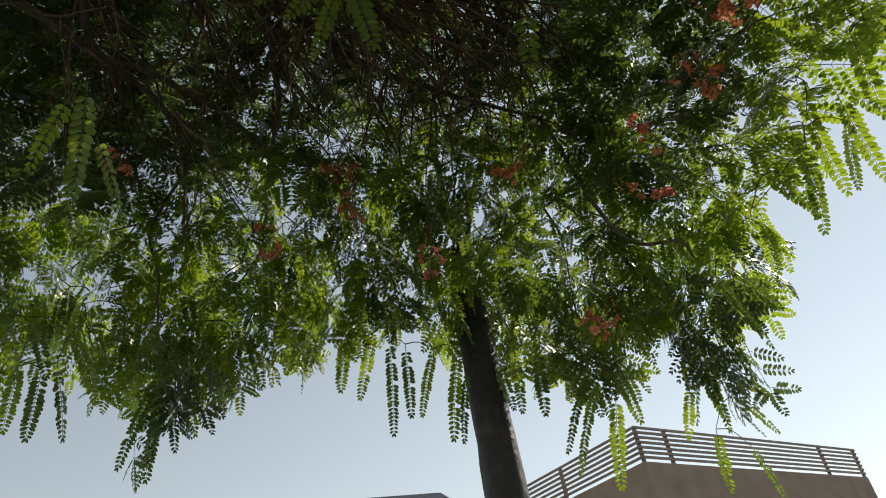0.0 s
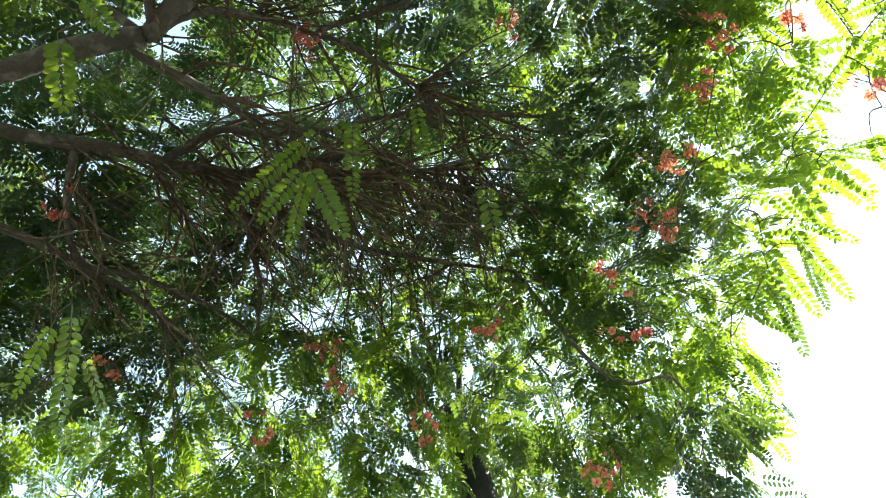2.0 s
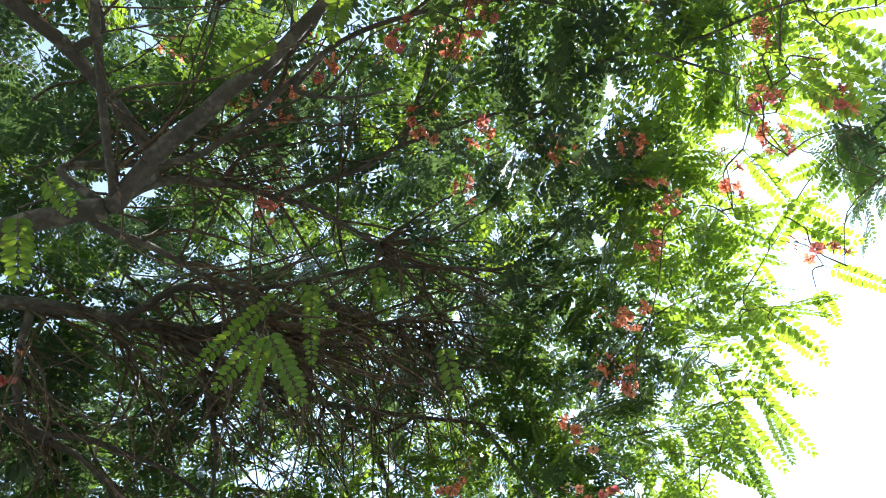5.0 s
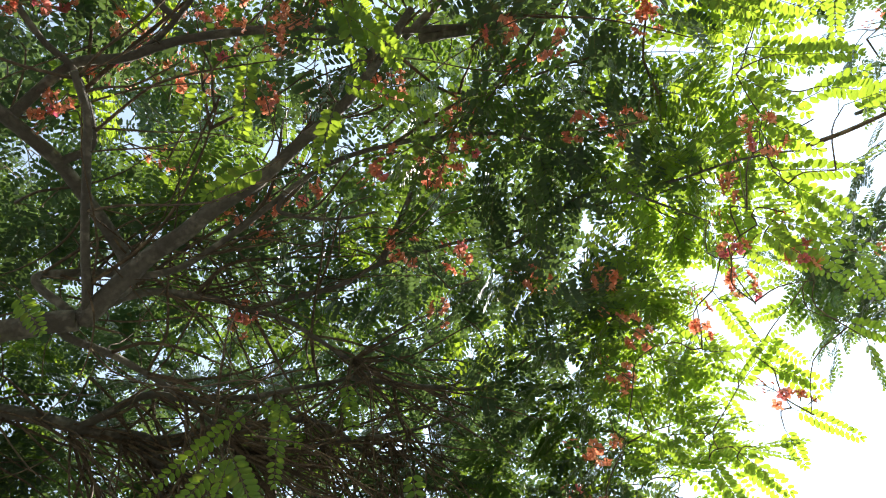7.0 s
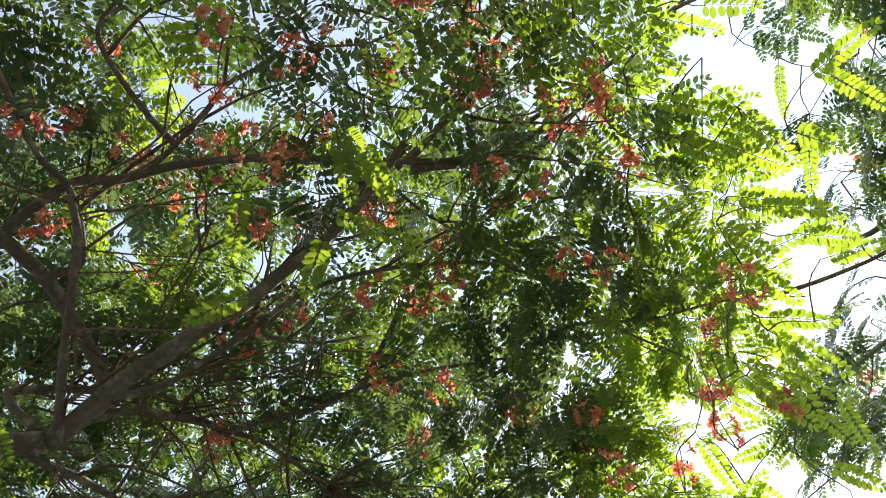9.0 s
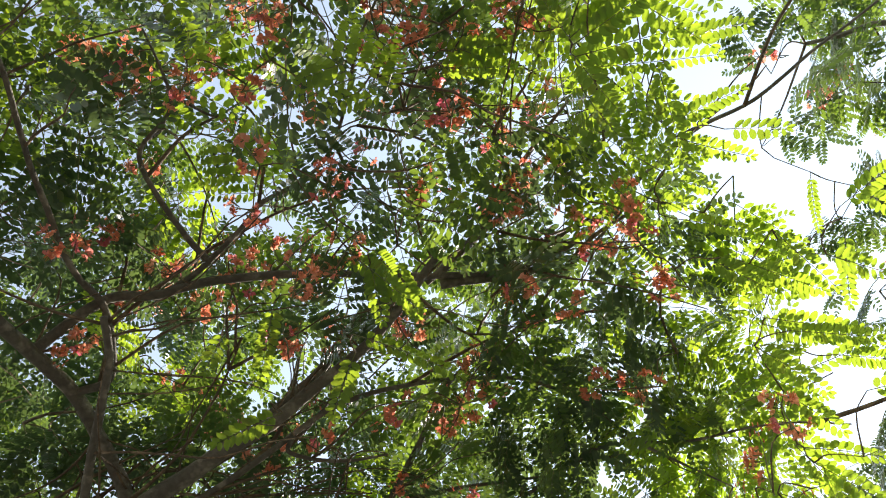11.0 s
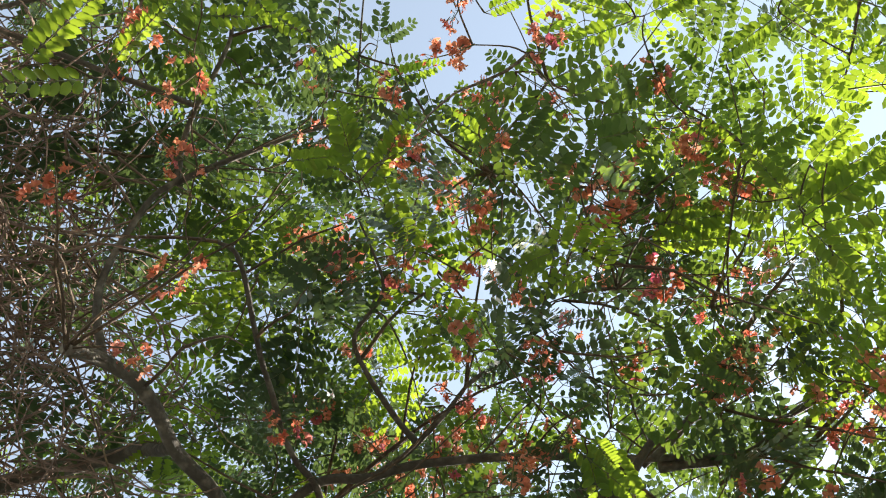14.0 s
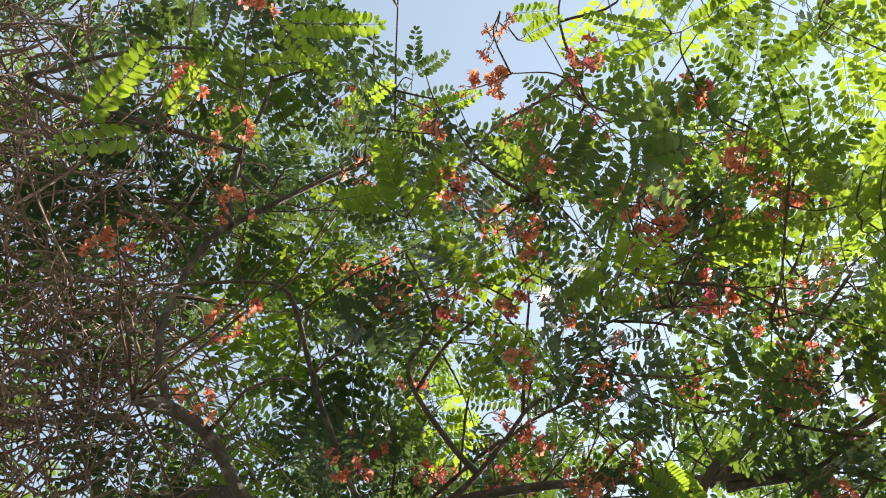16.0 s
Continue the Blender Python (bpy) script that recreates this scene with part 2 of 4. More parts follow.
# ---- the trees ----
rng = random.Random(7)
flame_tree = tagged(new("flame_tree"), "spreading flowering tree with feathery green leaves and orange-red blossom", "tree")
flame_tree.location = (-1.75, 0.62, 0)
young_tree = tagged(new("slender_tree"), "slender feathery-leaved tree with a smooth dark trunk and hanging fronds", "tree")
young_tree.location = (0.25, 1.93, 0)
side_tree = tagged(new("side_tree"), "neighbouring thin-crowned tree with sparse leaf tips and red blossom", "tree")
side_tree.location = (3.7, -0.5, 0)
skeleton = {flame_tree: [], young_tree: [], side_tree: []}


def settle(ob, tree):
    """Makes ob a part of the tree where it stands."""
    ob.parent = tree
    ob.matrix_parent_inverse = Matrix.Translation(-tree.location)
    return ob


def limb(tree, points, r0, r1, name="branch", mat=None, sides=10, gnarl=0.012):
    points = [Vector(p) for p in points]
    if tree is flame_tree and r0 < 0.03 and name == "branch":
        r0, r1 = (r0 * 0.85, r1 * 0.8) if r0 < 0.017 else (r0 * 0.82, r1 * 0.82)
    if r1 > r0 + 0.003:
        points, r0, r1 = points[::-1], r1, r0
    if skeleton[tree] and name == "branch":
        root = min((q for q, r in skeleton[tree]), key=lambda q: (q - points[0]).length)
        if (root - points[0]).length > 0.03:
            points.insert(0, root)
    line = smooth_line(points, 7)
    line = [p + noise.noise_vector(p * 9) * min(gnarl, r0 * 0.7) for p in line]
    v, f = tube_arrays(line, r0, r1, sides, 0.06, rng)
    me = bpy.data.meshes.new(name)
    me.from_pydata([tuple(p) for p in v], [], f)
    me.polygons.foreach_set("use_smooth", [True] * len(me.polygons))
    me.materials.append(mat or BARK)
    skeleton[tree] += [(p, r0) for p in line[::2]]
    return settle(new(name, me), tree)


limb(flame_tree, [(-1.75, 0.62, -0.05), (-1.72, 0.6, 0.5), (-1.62, 0.58, 1.2), (-1.5, 0.57, 1.9), (-1.32, 0.58, 2.4)], 0.105, 0.07, "trunk", BARK, 16)
limb(flame_tree, [(-1.36, 0.58, 2.33), (-1.1, 0.56, 2.66), (-0.85, 0.54, 2.80), (-0.62, 0.54, 2.88)], 0.04, 0.028)
limb(flame_tree, [(-1.36, 0.6, 2.3), (-1.15, 0.75, 2.75), (-0.95, 0.85, 3.02), (-0.72, 0.86, 3.12)], 0.034, 0.024)
limb(flame_tree, [(-1.4, 0.56, 2.25), (-1.25, 0.3, 2.85), (-0.95, 0.14, 3.2), (-0.65, 0.07, 3.26), (-0.43, -0.02, 3.01)], 0.034, 0.012)
limb(flame_tree, [(-0.65, 0.54, 2.87), (-0.51, 0.56, 2.90), (-0.38, 0.55, 2.92), (-0.26, 0.55, 2.93)], 0.028, 0.027)
limb(flame_tree, [(-0.25, 0.55, 2.93), (-0.07, 0.43, 2.97), (0.06, 0.35, 2.99), (0.20, 0.27, 3.01), (0.35, 0.16, 3.05), (0.48, 0.02, 3.10)], 0.025, 0.010)
limb(flame_tree, [(-0.24, 0.53, 2.93), (-0.21, 0.36, 2.95), (-0.17, 0.18, 2.98), (-0.17, 0.08, 2.98)], 0.011, 0.009)
limb(flame_tree, [(-0.17, 0.53, 3.01), (-0.19, 0.48, 3.10), (-0.26, 0.32, 3.13), (-0.32, 0.19, 3.09), (-0.42, -0.01, 3.00), (-0.45, -0.13, 2.96), (-0.48, -0.22, 2.88), (-0.51, -0.26, 2.78)], 0.021, 0.013)
limb(flame_tree, [(-0.23, 0.56, 2.96), (-0.13, 0.57, 3.04), (0.01, 0.66, 3.10), (0.16, 0.76, 3.11), (0.31, 0.89, 3.06)], 0.014, 0.006)
limb(flame_tree, [(-0.14, 0.52, 3.02), (-0.05, 0.51, 3.02), (0.10, 0.43, 3.04), (0.25, 0.35, 3.09), (0.45, 0.31, 3.09), (0.67, 0.30, 3.06), (0.80, 0.34, 3.00), (0.90, 0.39, 2.92)], 0.010, 0.004)
limb(flame_tree, [(-0.27, 0.55, 2.95), (-0.34, 0.50, 3.03), (-0.25, 0.54, 3.10), (-0.17, 0.54, 3.07)], 0.010, 0.012)
limb(flame_tree, [(-0.29, 0.58, 2.93), (-0.20, 0.70, 2.97), (-0.09, 0.85, 2.98), (-0.01, 1.00, 2.97)], 0.012, 0.006)
limb(flame_tree, [(-0.85, 0.72, 3.11), (-0.67, 0.82, 3.13), (-0.53, 0.88, 3.13), (-0.40, 0.97, 3.14), (-0.22, 1.06, 3.13)], 0.024, 0.019)
limb(flame_tree, [(-0.22, 1.06, 3.13), (-0.03, 1.08, 3.14), (0.16, 1.09, 3.13), (0.33, 1.19, 3.06), (0.49, 1.28, 2.96)], 0.018, 0.006)
limb(flame_tree, [(-0.30, 1.03, 3.13), (-0.13, 1.18, 3.08), (0.07, 1.31, 3.00), (0.28, 1.38, 2.95), (0.48, 1.41, 2.88)], 0.016, 0.005)
limb(flame_tree, [(-0.40, 0.98, 3.13), (-0.23, 0.95, 3.17), (-0.08, 0.99, 3.17), (0.12, 1.00, 3.16), (0.37, 0.98, 3.15)], 0.014, 0.006)
limb(flame_tree, [(-0.65, 1.12, 3.03), (-0.49, 1.27, 3.01), (-0.32, 1.42, 2.94), (-0.25, 1.54, 2.85)], 0.013, 0.006)
limb(flame_tree, [(-0.83, 0.91, 3.03), (-0.69, 1.10, 3.02), (-0.58, 1.24, 3.00), (-0.45, 1.41, 2.91)], 0.018, 0.009)
limb(flame_tree, [(-0.22, 1.06, 3.13), (-0.22, 1.22, 3.05), (-0.23, 1.35, 2.97), (-0.28, 1.48, 2.89)], 0.014, 0.006)
limb(flame_tree, [(-0.21, 0.11, 3.15), (-0.11, 0.10, 3.15), (-0.01, 0.07, 3.14), (0.18, 0.05, 3.12), (0.35, 0.07, 3.14), (0.50, 0.07, 3.14), (0.67, 0.06, 3.12), (0.81, -0.04, 3.13), (0.95, -0.10, 3.11)], 0.013, 0.007)
limb(flame_tree, [(0.49, 0.07, 3.14), (0.60, -0.05, 3.14), (0.67, -0.19, 3.12), (0.75, -0.33, 3.09)], 0.012, 0.004)
limb(flame_tree, [(-0.19, 0.25, 3.11), (-0.20, 0.12, 3.14), (-0.25, 0.04, 3.14), (-0.29, -0.15, 3.10), (-0.32, -0.36, 3.07), (-0.36, -0.40, 3.07)], 0.011, 0.005)
limb(flame_tree, [(-0.11, 0.11, 3.16), (-0.01, 0.04, 3.15), (0.09, -0.07, 3.14), (0.11, -0.09, 3.14)], 0.009, 0.004)
limb(flame_tree, [(0.41, 0.12, 3.19), (0.32, 0.21, 3.23), (0.22, 0.34, 3.23), (0.09, 0.47, 3.24)], 0.012, 0.016)
limb(flame_tree, [(-0.50, -0.22, 2.89), (-0.53, -0.29, 2.94), (-0.54, -0.36, 3.01), (-0.49, -0.48, 3.10), (-0.44, -0.52, 3.14)], 0.009, 0.007)
limb(flame_tree, [(-0.45, -0.51, 3.13), (-0.33, -0.56, 3.15), (-0.23, -0.60, 3.18), (-0.14, -0.63, 3.21)], 0.008, 0.004)
limb(flame_tree, [(-0.45, -0.51, 3.13), (-0.42, -0.64, 3.15), (-0.34, -0.80, 3.17), (-0.38, -0.86, 3.17)], 0.008, 0.004)
limb(flame_tree, [(-0.05, -0.04, 3.16), (-0.12, -0.18, 3.17), (-0.06, -0.29, 3.19), (-0.11, -0.43, 3.22)], 0.009, 0.003)
limb(flame_tree, [(0.47, 0.09, 3.15), (0.63, -0.06, 3.14), (0.67, -0.10, 3.14)], 0.009, 0.005)
limb(flame_tree, [(0.50, 0.09, 3.14), (0.68, 0.07, 3.12), (0.81, 0.00, 3.13), (0.92, -0.11, 3.14), (1.04, -0.20, 3.15)], 0.013, 0.006)
limb(flame_tree, [(-0.72, -0.79, 3.00), (-0.68, -0.82, 3.01), (-0.55, -0.86, 3.07), (-0.44, -0.86, 3.13), (-0.33, -0.84, 3.18)], 0.007, 0.003)
limb(flame_tree, [(-0.13, -0.61, 3.42), (-0.11, -0.80, 3.39), (-0.08, -1.01, 3.34)], 0.005, 0.002)
limb(flame_tree, [(0.25, -0.19, 3.18), (0.32, -0.44, 3.20), (0.38, -0.58, 3.18), (0.41, -0.65, 3.17)], 0.006, 0.002)
limb(flame_tree, [(0.11, 0.68, 3.09), (0.27, 0.66, 3.09), (0.38, 0.62, 3.10), (0.58, 0.56, 3.05), (0.75, 0.51, 2.98)], 0.010, 0.004)
limb(flame_tree, [(0.38, 0.62, 3.10), (0.45, 0.46, 3.09), (0.51, 0.32, 3.09), (0.66, 0.18, 3.07), (0.78, 0.03, 3.06), (0.89, -0.11, 3.04)], 0.009, 0.003)
limb(flame_tree, [(0.68, 0.55, 2.98), (0.83, 0.43, 2.95), (0.98, 0.37, 2.85), (1.11, 0.29, 2.75), (1.20, 0.25, 2.66)], 0.006, 0.002)
limb(flame_tree, [(0.87, 0.39, 2.93), (0.97, 0.42, 2.85), (1.05, 0.44, 2.77)], 0.005, 0.002)
limb(flame_tree, [(0.16, 0.42, 3.03), (0.27, 0.45, 3.03), (0.37, 0.45, 3.04)], 0.007, 0.003)
limb(flame_tree, [(0.33, 0.99, 3.14), (0.53, 1.01, 3.07), (0.67, 1.00, 3.03), (0.80, 0.85, 3.00)], 0.010, 0.004)
limb(flame_tree, [(0.06, 1.14, 3.10), (0.26, 1.14, 3.08), (0.46, 1.12, 3.05), (0.64, 1.05, 3.01)], 0.010, 0.004)
limb(flame_tree, [(0.63, 1.53, 2.54), (0.77, 1.51, 2.48), (0.81, 1.54, 2.44)], 0.008, 0.004)
limb(flame_tree, [(-0.62, 1.56, 2.77), (-0.62, 1.64, 2.66), (-0.65, 1.75, 2.55)], 0.006, 0.004)
limb(flame_tree, [(1.11, -0.26, 3.16), (1.25, -0.35, 3.12), (1.35, -0.45, 3.10), (1.50, -0.57, 3.09)], 0.007, 0.004)
limb(young_tree, [(0.25, 1.93, -0.05), (0.252, 1.93, 0.8), (0.25, 1.925, 1.6), (0.248, 1.92, 2.1), (0.247, 1.915, 2.5), (0.245, 1.91, 2.8)], 0.066, 0.050, "trunk", SMOOTH_BARK, 18, 0.003)
for tip, r in (((-0.4, 1.75, 3.2), 0.013), ((0.15, 1.45, 3.35), 0.012), ((0.55, 1.85, 3.3), 0.012)):
    a, c = Vector((0.246, 1.91, 2.72)), Vector(tip)
    limb(young_tree, [a, a.lerp(c, 0.35) + Vector((0, 0, 0.16)), a.lerp(c, 0.7) + Vector((0, 0, 0.12)), c], r, 0.006, "branch", SMOOTH_BARK)


limb(side_tree, [(3.7, -0.5, -0.05), (3.68, -0.5, 0.8), (3.6, -0.46, 1.7), (3.42, -0.4, 2.5)], 0.085, 0.055, "trunk", BARK, 14)
limb(side_tree, [(3.44, -0.4, 2.4), (3.2, -0.2, 2.95), (2.8, 0.1, 3.3), (2.4, 0.35, 3.4), (2.0, 0.45, 3.35)], 0.04, 0.006)
limb(side_tree, [(3.44, -0.4, 2.4), (3.1, -0.55, 3.0), (2.6, -0.6, 3.4), (2.2, -0.6, 3.6), (1.8, -0.5, 3.65)], 0.035, 0.006)
limb(side_tree, [(3.1, -0.2, 2.95), (2.8, 0.35, 3.2), (2.3, 0.8, 3.3), (1.9, 0.95, 3.2)], 0.025, 0.005)

# slender branches that fan out from the limbs
forks = [p for p, r in skeleton[flame_tree] if r < 0.025 and p.x > -0.55 and p.y > -0.35]
for k in range(34):
    p = rng.choice(forks)
    d = ((p - Vector((-0.7, 0.65, 2.8))).normalized() + Vector((rng.gauss(0, 0.45), rng.gauss(0, 0.45), rng.uniform(0.0, 0.45)))).normalized()
    n, line = rng.uniform(0.4, 0.8) / 4, [p]
    for i in range(4):
        d = (d + Vector((rng.gauss(0, 0.3), rng.gauss(0, 0.3), rng.gauss(0, 0.2)))).normalized()
        line.append(line[-1] + d * n)
    limb(flame_tree, line, rng.uniform(0.004, 0.007), 0.002, "branch", TWIG, 6)


# ---- leaves ----
def edge(y):
    """How far the underside of the crowns reaches to the right at y."""
    return np.interp(y, [-1.2, -0.85, -0.6, -0.4, -0.2, 0.1, 0.4, 0.9, 1.5, 2.2], [0.1, 0.3, 0.58, 0.71, 0.92, 1.08, 1.07, 0.98, 0.94, 0.9])


def underside(x, y):
    """Height of the underside of the foliage."""
    z = np.interp(y, [-1.2, -0.5, 0.0, 0.3, 0.6, 0.85, 1.1, 1.55, 1.68, 1.78, 1.86, 2.1], [2.98, 3.0, 3.08, 3.1, 3.09, 3.04, 2.93, 2.76, 2.6, 2.4, 2.1, 1.5])
    z += 0.30 * math.exp(-((x - 0.1) / 0.5) ** 2 - ((y - 1.0) / 0.28) ** 2)
    z -= 0.16 * max(0.0, min(1.0, (y - 1.35) / 0.25)) * math.exp(-((x - 0.25) / 0.5) ** 4)
    z += 0.12 * noise.noise(Vector((x * 2, y * 2, 4)))
    return z - 0.28 * max(0.0, min(1.0, (x - 0.5) / 0.6)) + 0.2 * max(0.0, min(1.0, (0.15 - x) / 0.3)) * (y < 1.35)


def heart(y):
    """The line about which the crowns close like a vault."""
    u = np.clip((y + 0.3) / 1.4, 0, 1)
    return np.stack([0.03 + 0 * u, -0.42 + 0.42 * u, 1.72 - 0.2 * u], -1)


soups = [leaf_soup(100 + k) for k in range(8)]
TREE_LEAVES = {flame_tree: (LEAF, LEAF_FRONT, LIT_LEAF), young_tree: (LEAF_FRONT, LEAF, LIT_LEAF), side_tree: (LEAF, LEAF_FRONT, LIT_LEAF)}
leaf_meshes = {m: [s.mesh("leaf", [m, STALK]) for s in soups] for m in (LEAF, LEAF_FRONT, LIT_LEAF)}
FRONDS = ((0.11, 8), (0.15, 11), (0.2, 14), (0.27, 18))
# hanging fronds get the bright lime, so they look sunlit in shade
frond_meshes = {flame_tree: [[frond_mesh("leaf", 300 + k, [LIT_LEAF, STALK], round(72 * size), 0.0215, size) for k in range(4)] for size, count in FRONDS],
                young_tree: [[frond_mesh("leaf", 320 + k, [LIT_LEAF if k % 2 else LEAF_FRONT, STALK], round(count * 1.3), 0.0175, size) for k in range(4)] for size, count in FRONDS]}
packed = [(np.concatenate(s.verts), np.concatenate(s.loops), np.concatenate(s.totals), np.concatenate(s.mats)) for s in (leaf_soup(120 + k, True) for k in range(12))]


stalks = {tree: Soup() for tree in skeleton}
hung = []


def hang(tree, p):
    """Notes that p wants a stalk."""
    hung.append((tree, Vector(p)))


def tie():
    """Thin stalks that branch out from the wood to all the noted places, the closest first."""
    for tree in wood:
        w = np.array([tuple(q) for q in wood[tree]])
        left = [p for t, p in hung if t is tree]
        gap = [((w - np.array(p)) ** 2).sum(1).min() for p in left]
        while left:
            i = int(np.argmin(gap))
            p = left.pop(i)
            gap.pop(i)
            root = Vector(w[np.argmin(((w - np.array(p)) ** 2).sum(1))])
            bend = Vector((rng.uniform(-0.2, 0.2), rng.uniform(-0.2, 0.2), 0.15)) * (p - root).length
            line = smooth_line([root, root.lerp(p, 0.5) + bend, p], 3)
            stalks[tree].tube(line, 0.0018, 0.0011, 4)
            more_wood = np.array([tuple(q) for q in line[2:]])
            w = np.concatenate((w, more_wood))
            gap = [min(g, ((more_wood - np.array(q)) ** 2).sum(1).min()) for g, q in zip(gap, left)]


def fronds(tree, rows):
    """Hanging fronds, each from its stalk's root to its tip."""
    for x, y, z, x2, y2, z2 in rows:
        a, c = Vector((x, y, z)), Vector((x2, y2, z2))
        n = (c - a).length
        hang(tree, a)
        k = min(range(4), key=lambda i: abs(FRONDS[i][0] - n))
        ob = new("leaf", rng.choice(frond_meshes[tree][k]))
        s = n / FRONDS[k][0]
        grow = max(0.85, min(1.15, s)) 
        ob.matrix_world = Matrix.Translation(a) @ turn_to(c - a, rng.uniform(-0.5, 0.5)) @ Matrix.Diagonal((s, grow, grow, 1))
        ob.parent = tree
        ob.matrix_parent_inverse = Matrix.Translation(-tree.location)


fronds(flame_tree, [
    (-0.01, 0.78, 2.72, -0.12, 0.84, 2.66), (0.00, 0.80, 2.75, -0.09, 0.92, 2.65), (-0.01, 0.80, 2.76, 0.03, 0.92, 2.65), (0.36, 0.93, 2.73, 0.36, 1.02, 2.65),
    (0.06, 0.80, 2.90, 0.13, 0.89, 2.83), (0.26, 0.83, 2.95, 0.26, 0.94, 2.88), (-0.39, 0.49, 2.87, -0.42, 0.60, 2.81), (-0.51, 0.91, 2.61, -0.56, 1.05, 2.43),
    (-0.56, 0.95, 2.62, -0.65, 1.01, 2.51), (-0.53, 1.01, 2.57, -0.50, 1.12, 2.47), (-0.64, 0.63, 2.82, -0.63, 0.68, 2.79), (0.27, 0.11, 2.91, 0.47, 0.16, 2.85),
    (0.28, 0.16, 2.94, 0.23, 0.27, 2.91), (0.13, 0.08, 3.02, 0.10, 0.22, 2.98), (0.36, -0.01, 3.01, 0.41, 0.10, 2.98)])
fronds(flame_tree, [
    (0.14, 0.26, 2.91, 0.02, 0.30, 2.90), (0.05, 0.78, 2.85, -0.18, 0.86, 2.75), (0.11, 0.77, 2.86, 0.06, 0.90, 2.74), (-0.29, 0.38, 2.75, -0.26, 0.44, 2.72),
    (1.07, 0.07, 2.78, 1.19, 0.06, 2.67), (1.02, 0.11, 2.74, 1.11, 0.16, 2.64), (1.06, 0.27, 2.64, 1.13, 0.35, 2.53), (1.03, 0.36, 2.63, 1.17, 0.35, 2.48),
    (1.03, 0.37, 2.61, 1.11, 0.43, 2.49), (1.05, 0.18, 2.68, 1.12, 0.22, 2.60), (1.11, 0.24, 2.54, 1.16, 0.18, 2.50), (1.01, 0.48, 2.71, 1.12, 0.43, 2.64),
    (1.01, 0.55, 2.67, 1.05, 0.63, 2.56), (0.98, 0.69, 2.65, 1.08, 0.66, 2.59), (1.16, 0.74, 2.61, 1.23, 0.74, 2.53)])
fronds(flame_tree, [
    (1.17, 0.80, 2.54, 1.25, 0.80, 2.43), (1.08, 0.88, 2.53, 1.17, 0.84, 2.49), (1.06, 0.90, 2.54, 1.12, 0.93, 2.44), (1.19, 0.72, 2.68, 1.24, 0.74, 2.61),
    (1.25, 0.64, 2.69, 1.18, 0.68, 2.72), (1.20, 0.56, 2.45, 1.20, 0.64, 2.38), (1.33, 0.55, 2.67, 1.36, 0.58, 2.60), (-0.12, -0.66, 2.98, -0.11, -0.52, 3.00),
    (-0.21, -0.54, 2.98, -0.12, -0.55, 2.99), (-0.05, -0.53, 3.00, 0.02, -0.35, 3.00), (0.64, -0.43, 2.85, 0.75, -0.53, 2.78), (0.64, -0.43, 2.85, 0.56, -0.53, 2.88),
    (0.65, -0.41, 2.86, 0.79, -0.46, 2.78), (0.68, -0.39, 2.90, 0.88, -0.42, 2.78), (0.69, -0.35, 2.90, 0.76, -0.24, 2.84)])
fronds(flame_tree, [
    (0.65, -0.51, 2.86, 0.70, -0.59, 2.83), (0.88, -0.27, 2.88, 0.99, -0.24, 2.80), (0.87, -0.29, 2.90, 0.97, -0.37, 2.83), (0.52, -0.60, 3.02, 0.60, -0.53, 2.99),
    (0.48, -0.42, 3.04, 0.59, -0.38, 3.00), (0.27, -0.03, 2.98, 0.40, 0.06, 2.91), (0.31, -0.01, 2.96, 0.33, 0.09, 2.92), (0.04, 0.12, 2.99, -0.00, 0.19, 2.96),
    (0.89, -0.69, 3.17, 1.05, -0.66, 3.06), (0.98, -0.67, 3.12, 1.01, -0.56, 3.10), (-0.54, -0.67, 2.77, -0.43, -0.78, 2.80), (-0.46, -0.66, 2.82, -0.57, -0.64, 2.77),
    (-0.46, -0.69, 2.87, -0.36, -0.78, 2.88), (-0.32, -0.77, 2.90, -0.23, -0.77, 2.92), (-0.11, -0.52, 2.92, -0.09, -0.61, 2.92)])
fronds(flame_tree, [
    (-0.08, -0.50, 2.92, -0.11, -0.62, 2.91), (-0.08, -0.48, 2.98, 0.01, -0.61, 2.97), (-0.09, -0.52, 3.02, -0.24, -0.55, 3.00), (-0.04, -0.45, 3.03, 0.02, -0.37, 3.02),
    (-0.28, -0.86, 2.99, -0.11, -0.85, 3.02), (-0.26, -0.82, 3.01, -0.18, -0.77, 3.03), (-0.28, -0.86, 2.94, -0.22, -0.78, 2.97), (0.16, -0.84, 3.18, 0.24, -0.87, 3.16),
    (0.14, -0.89, 3.17, 0.23, -0.89, 3.16), (0.42, -0.79, 3.03, 0.28, -0.83, 3.06), (0.40, -0.78, 3.04, 0.30, -0.75, 3.07), (0.40, -0.82, 3.03, 0.46, -0.87, 3.00),
    (0.42, -0.78, 2.98, 0.54, -0.83, 2.92), (0.58, -0.76, 2.81, 0.65, -0.69, 2.78), (0.59, -0.78, 2.80, 0.69, -0.73, 2.75)])
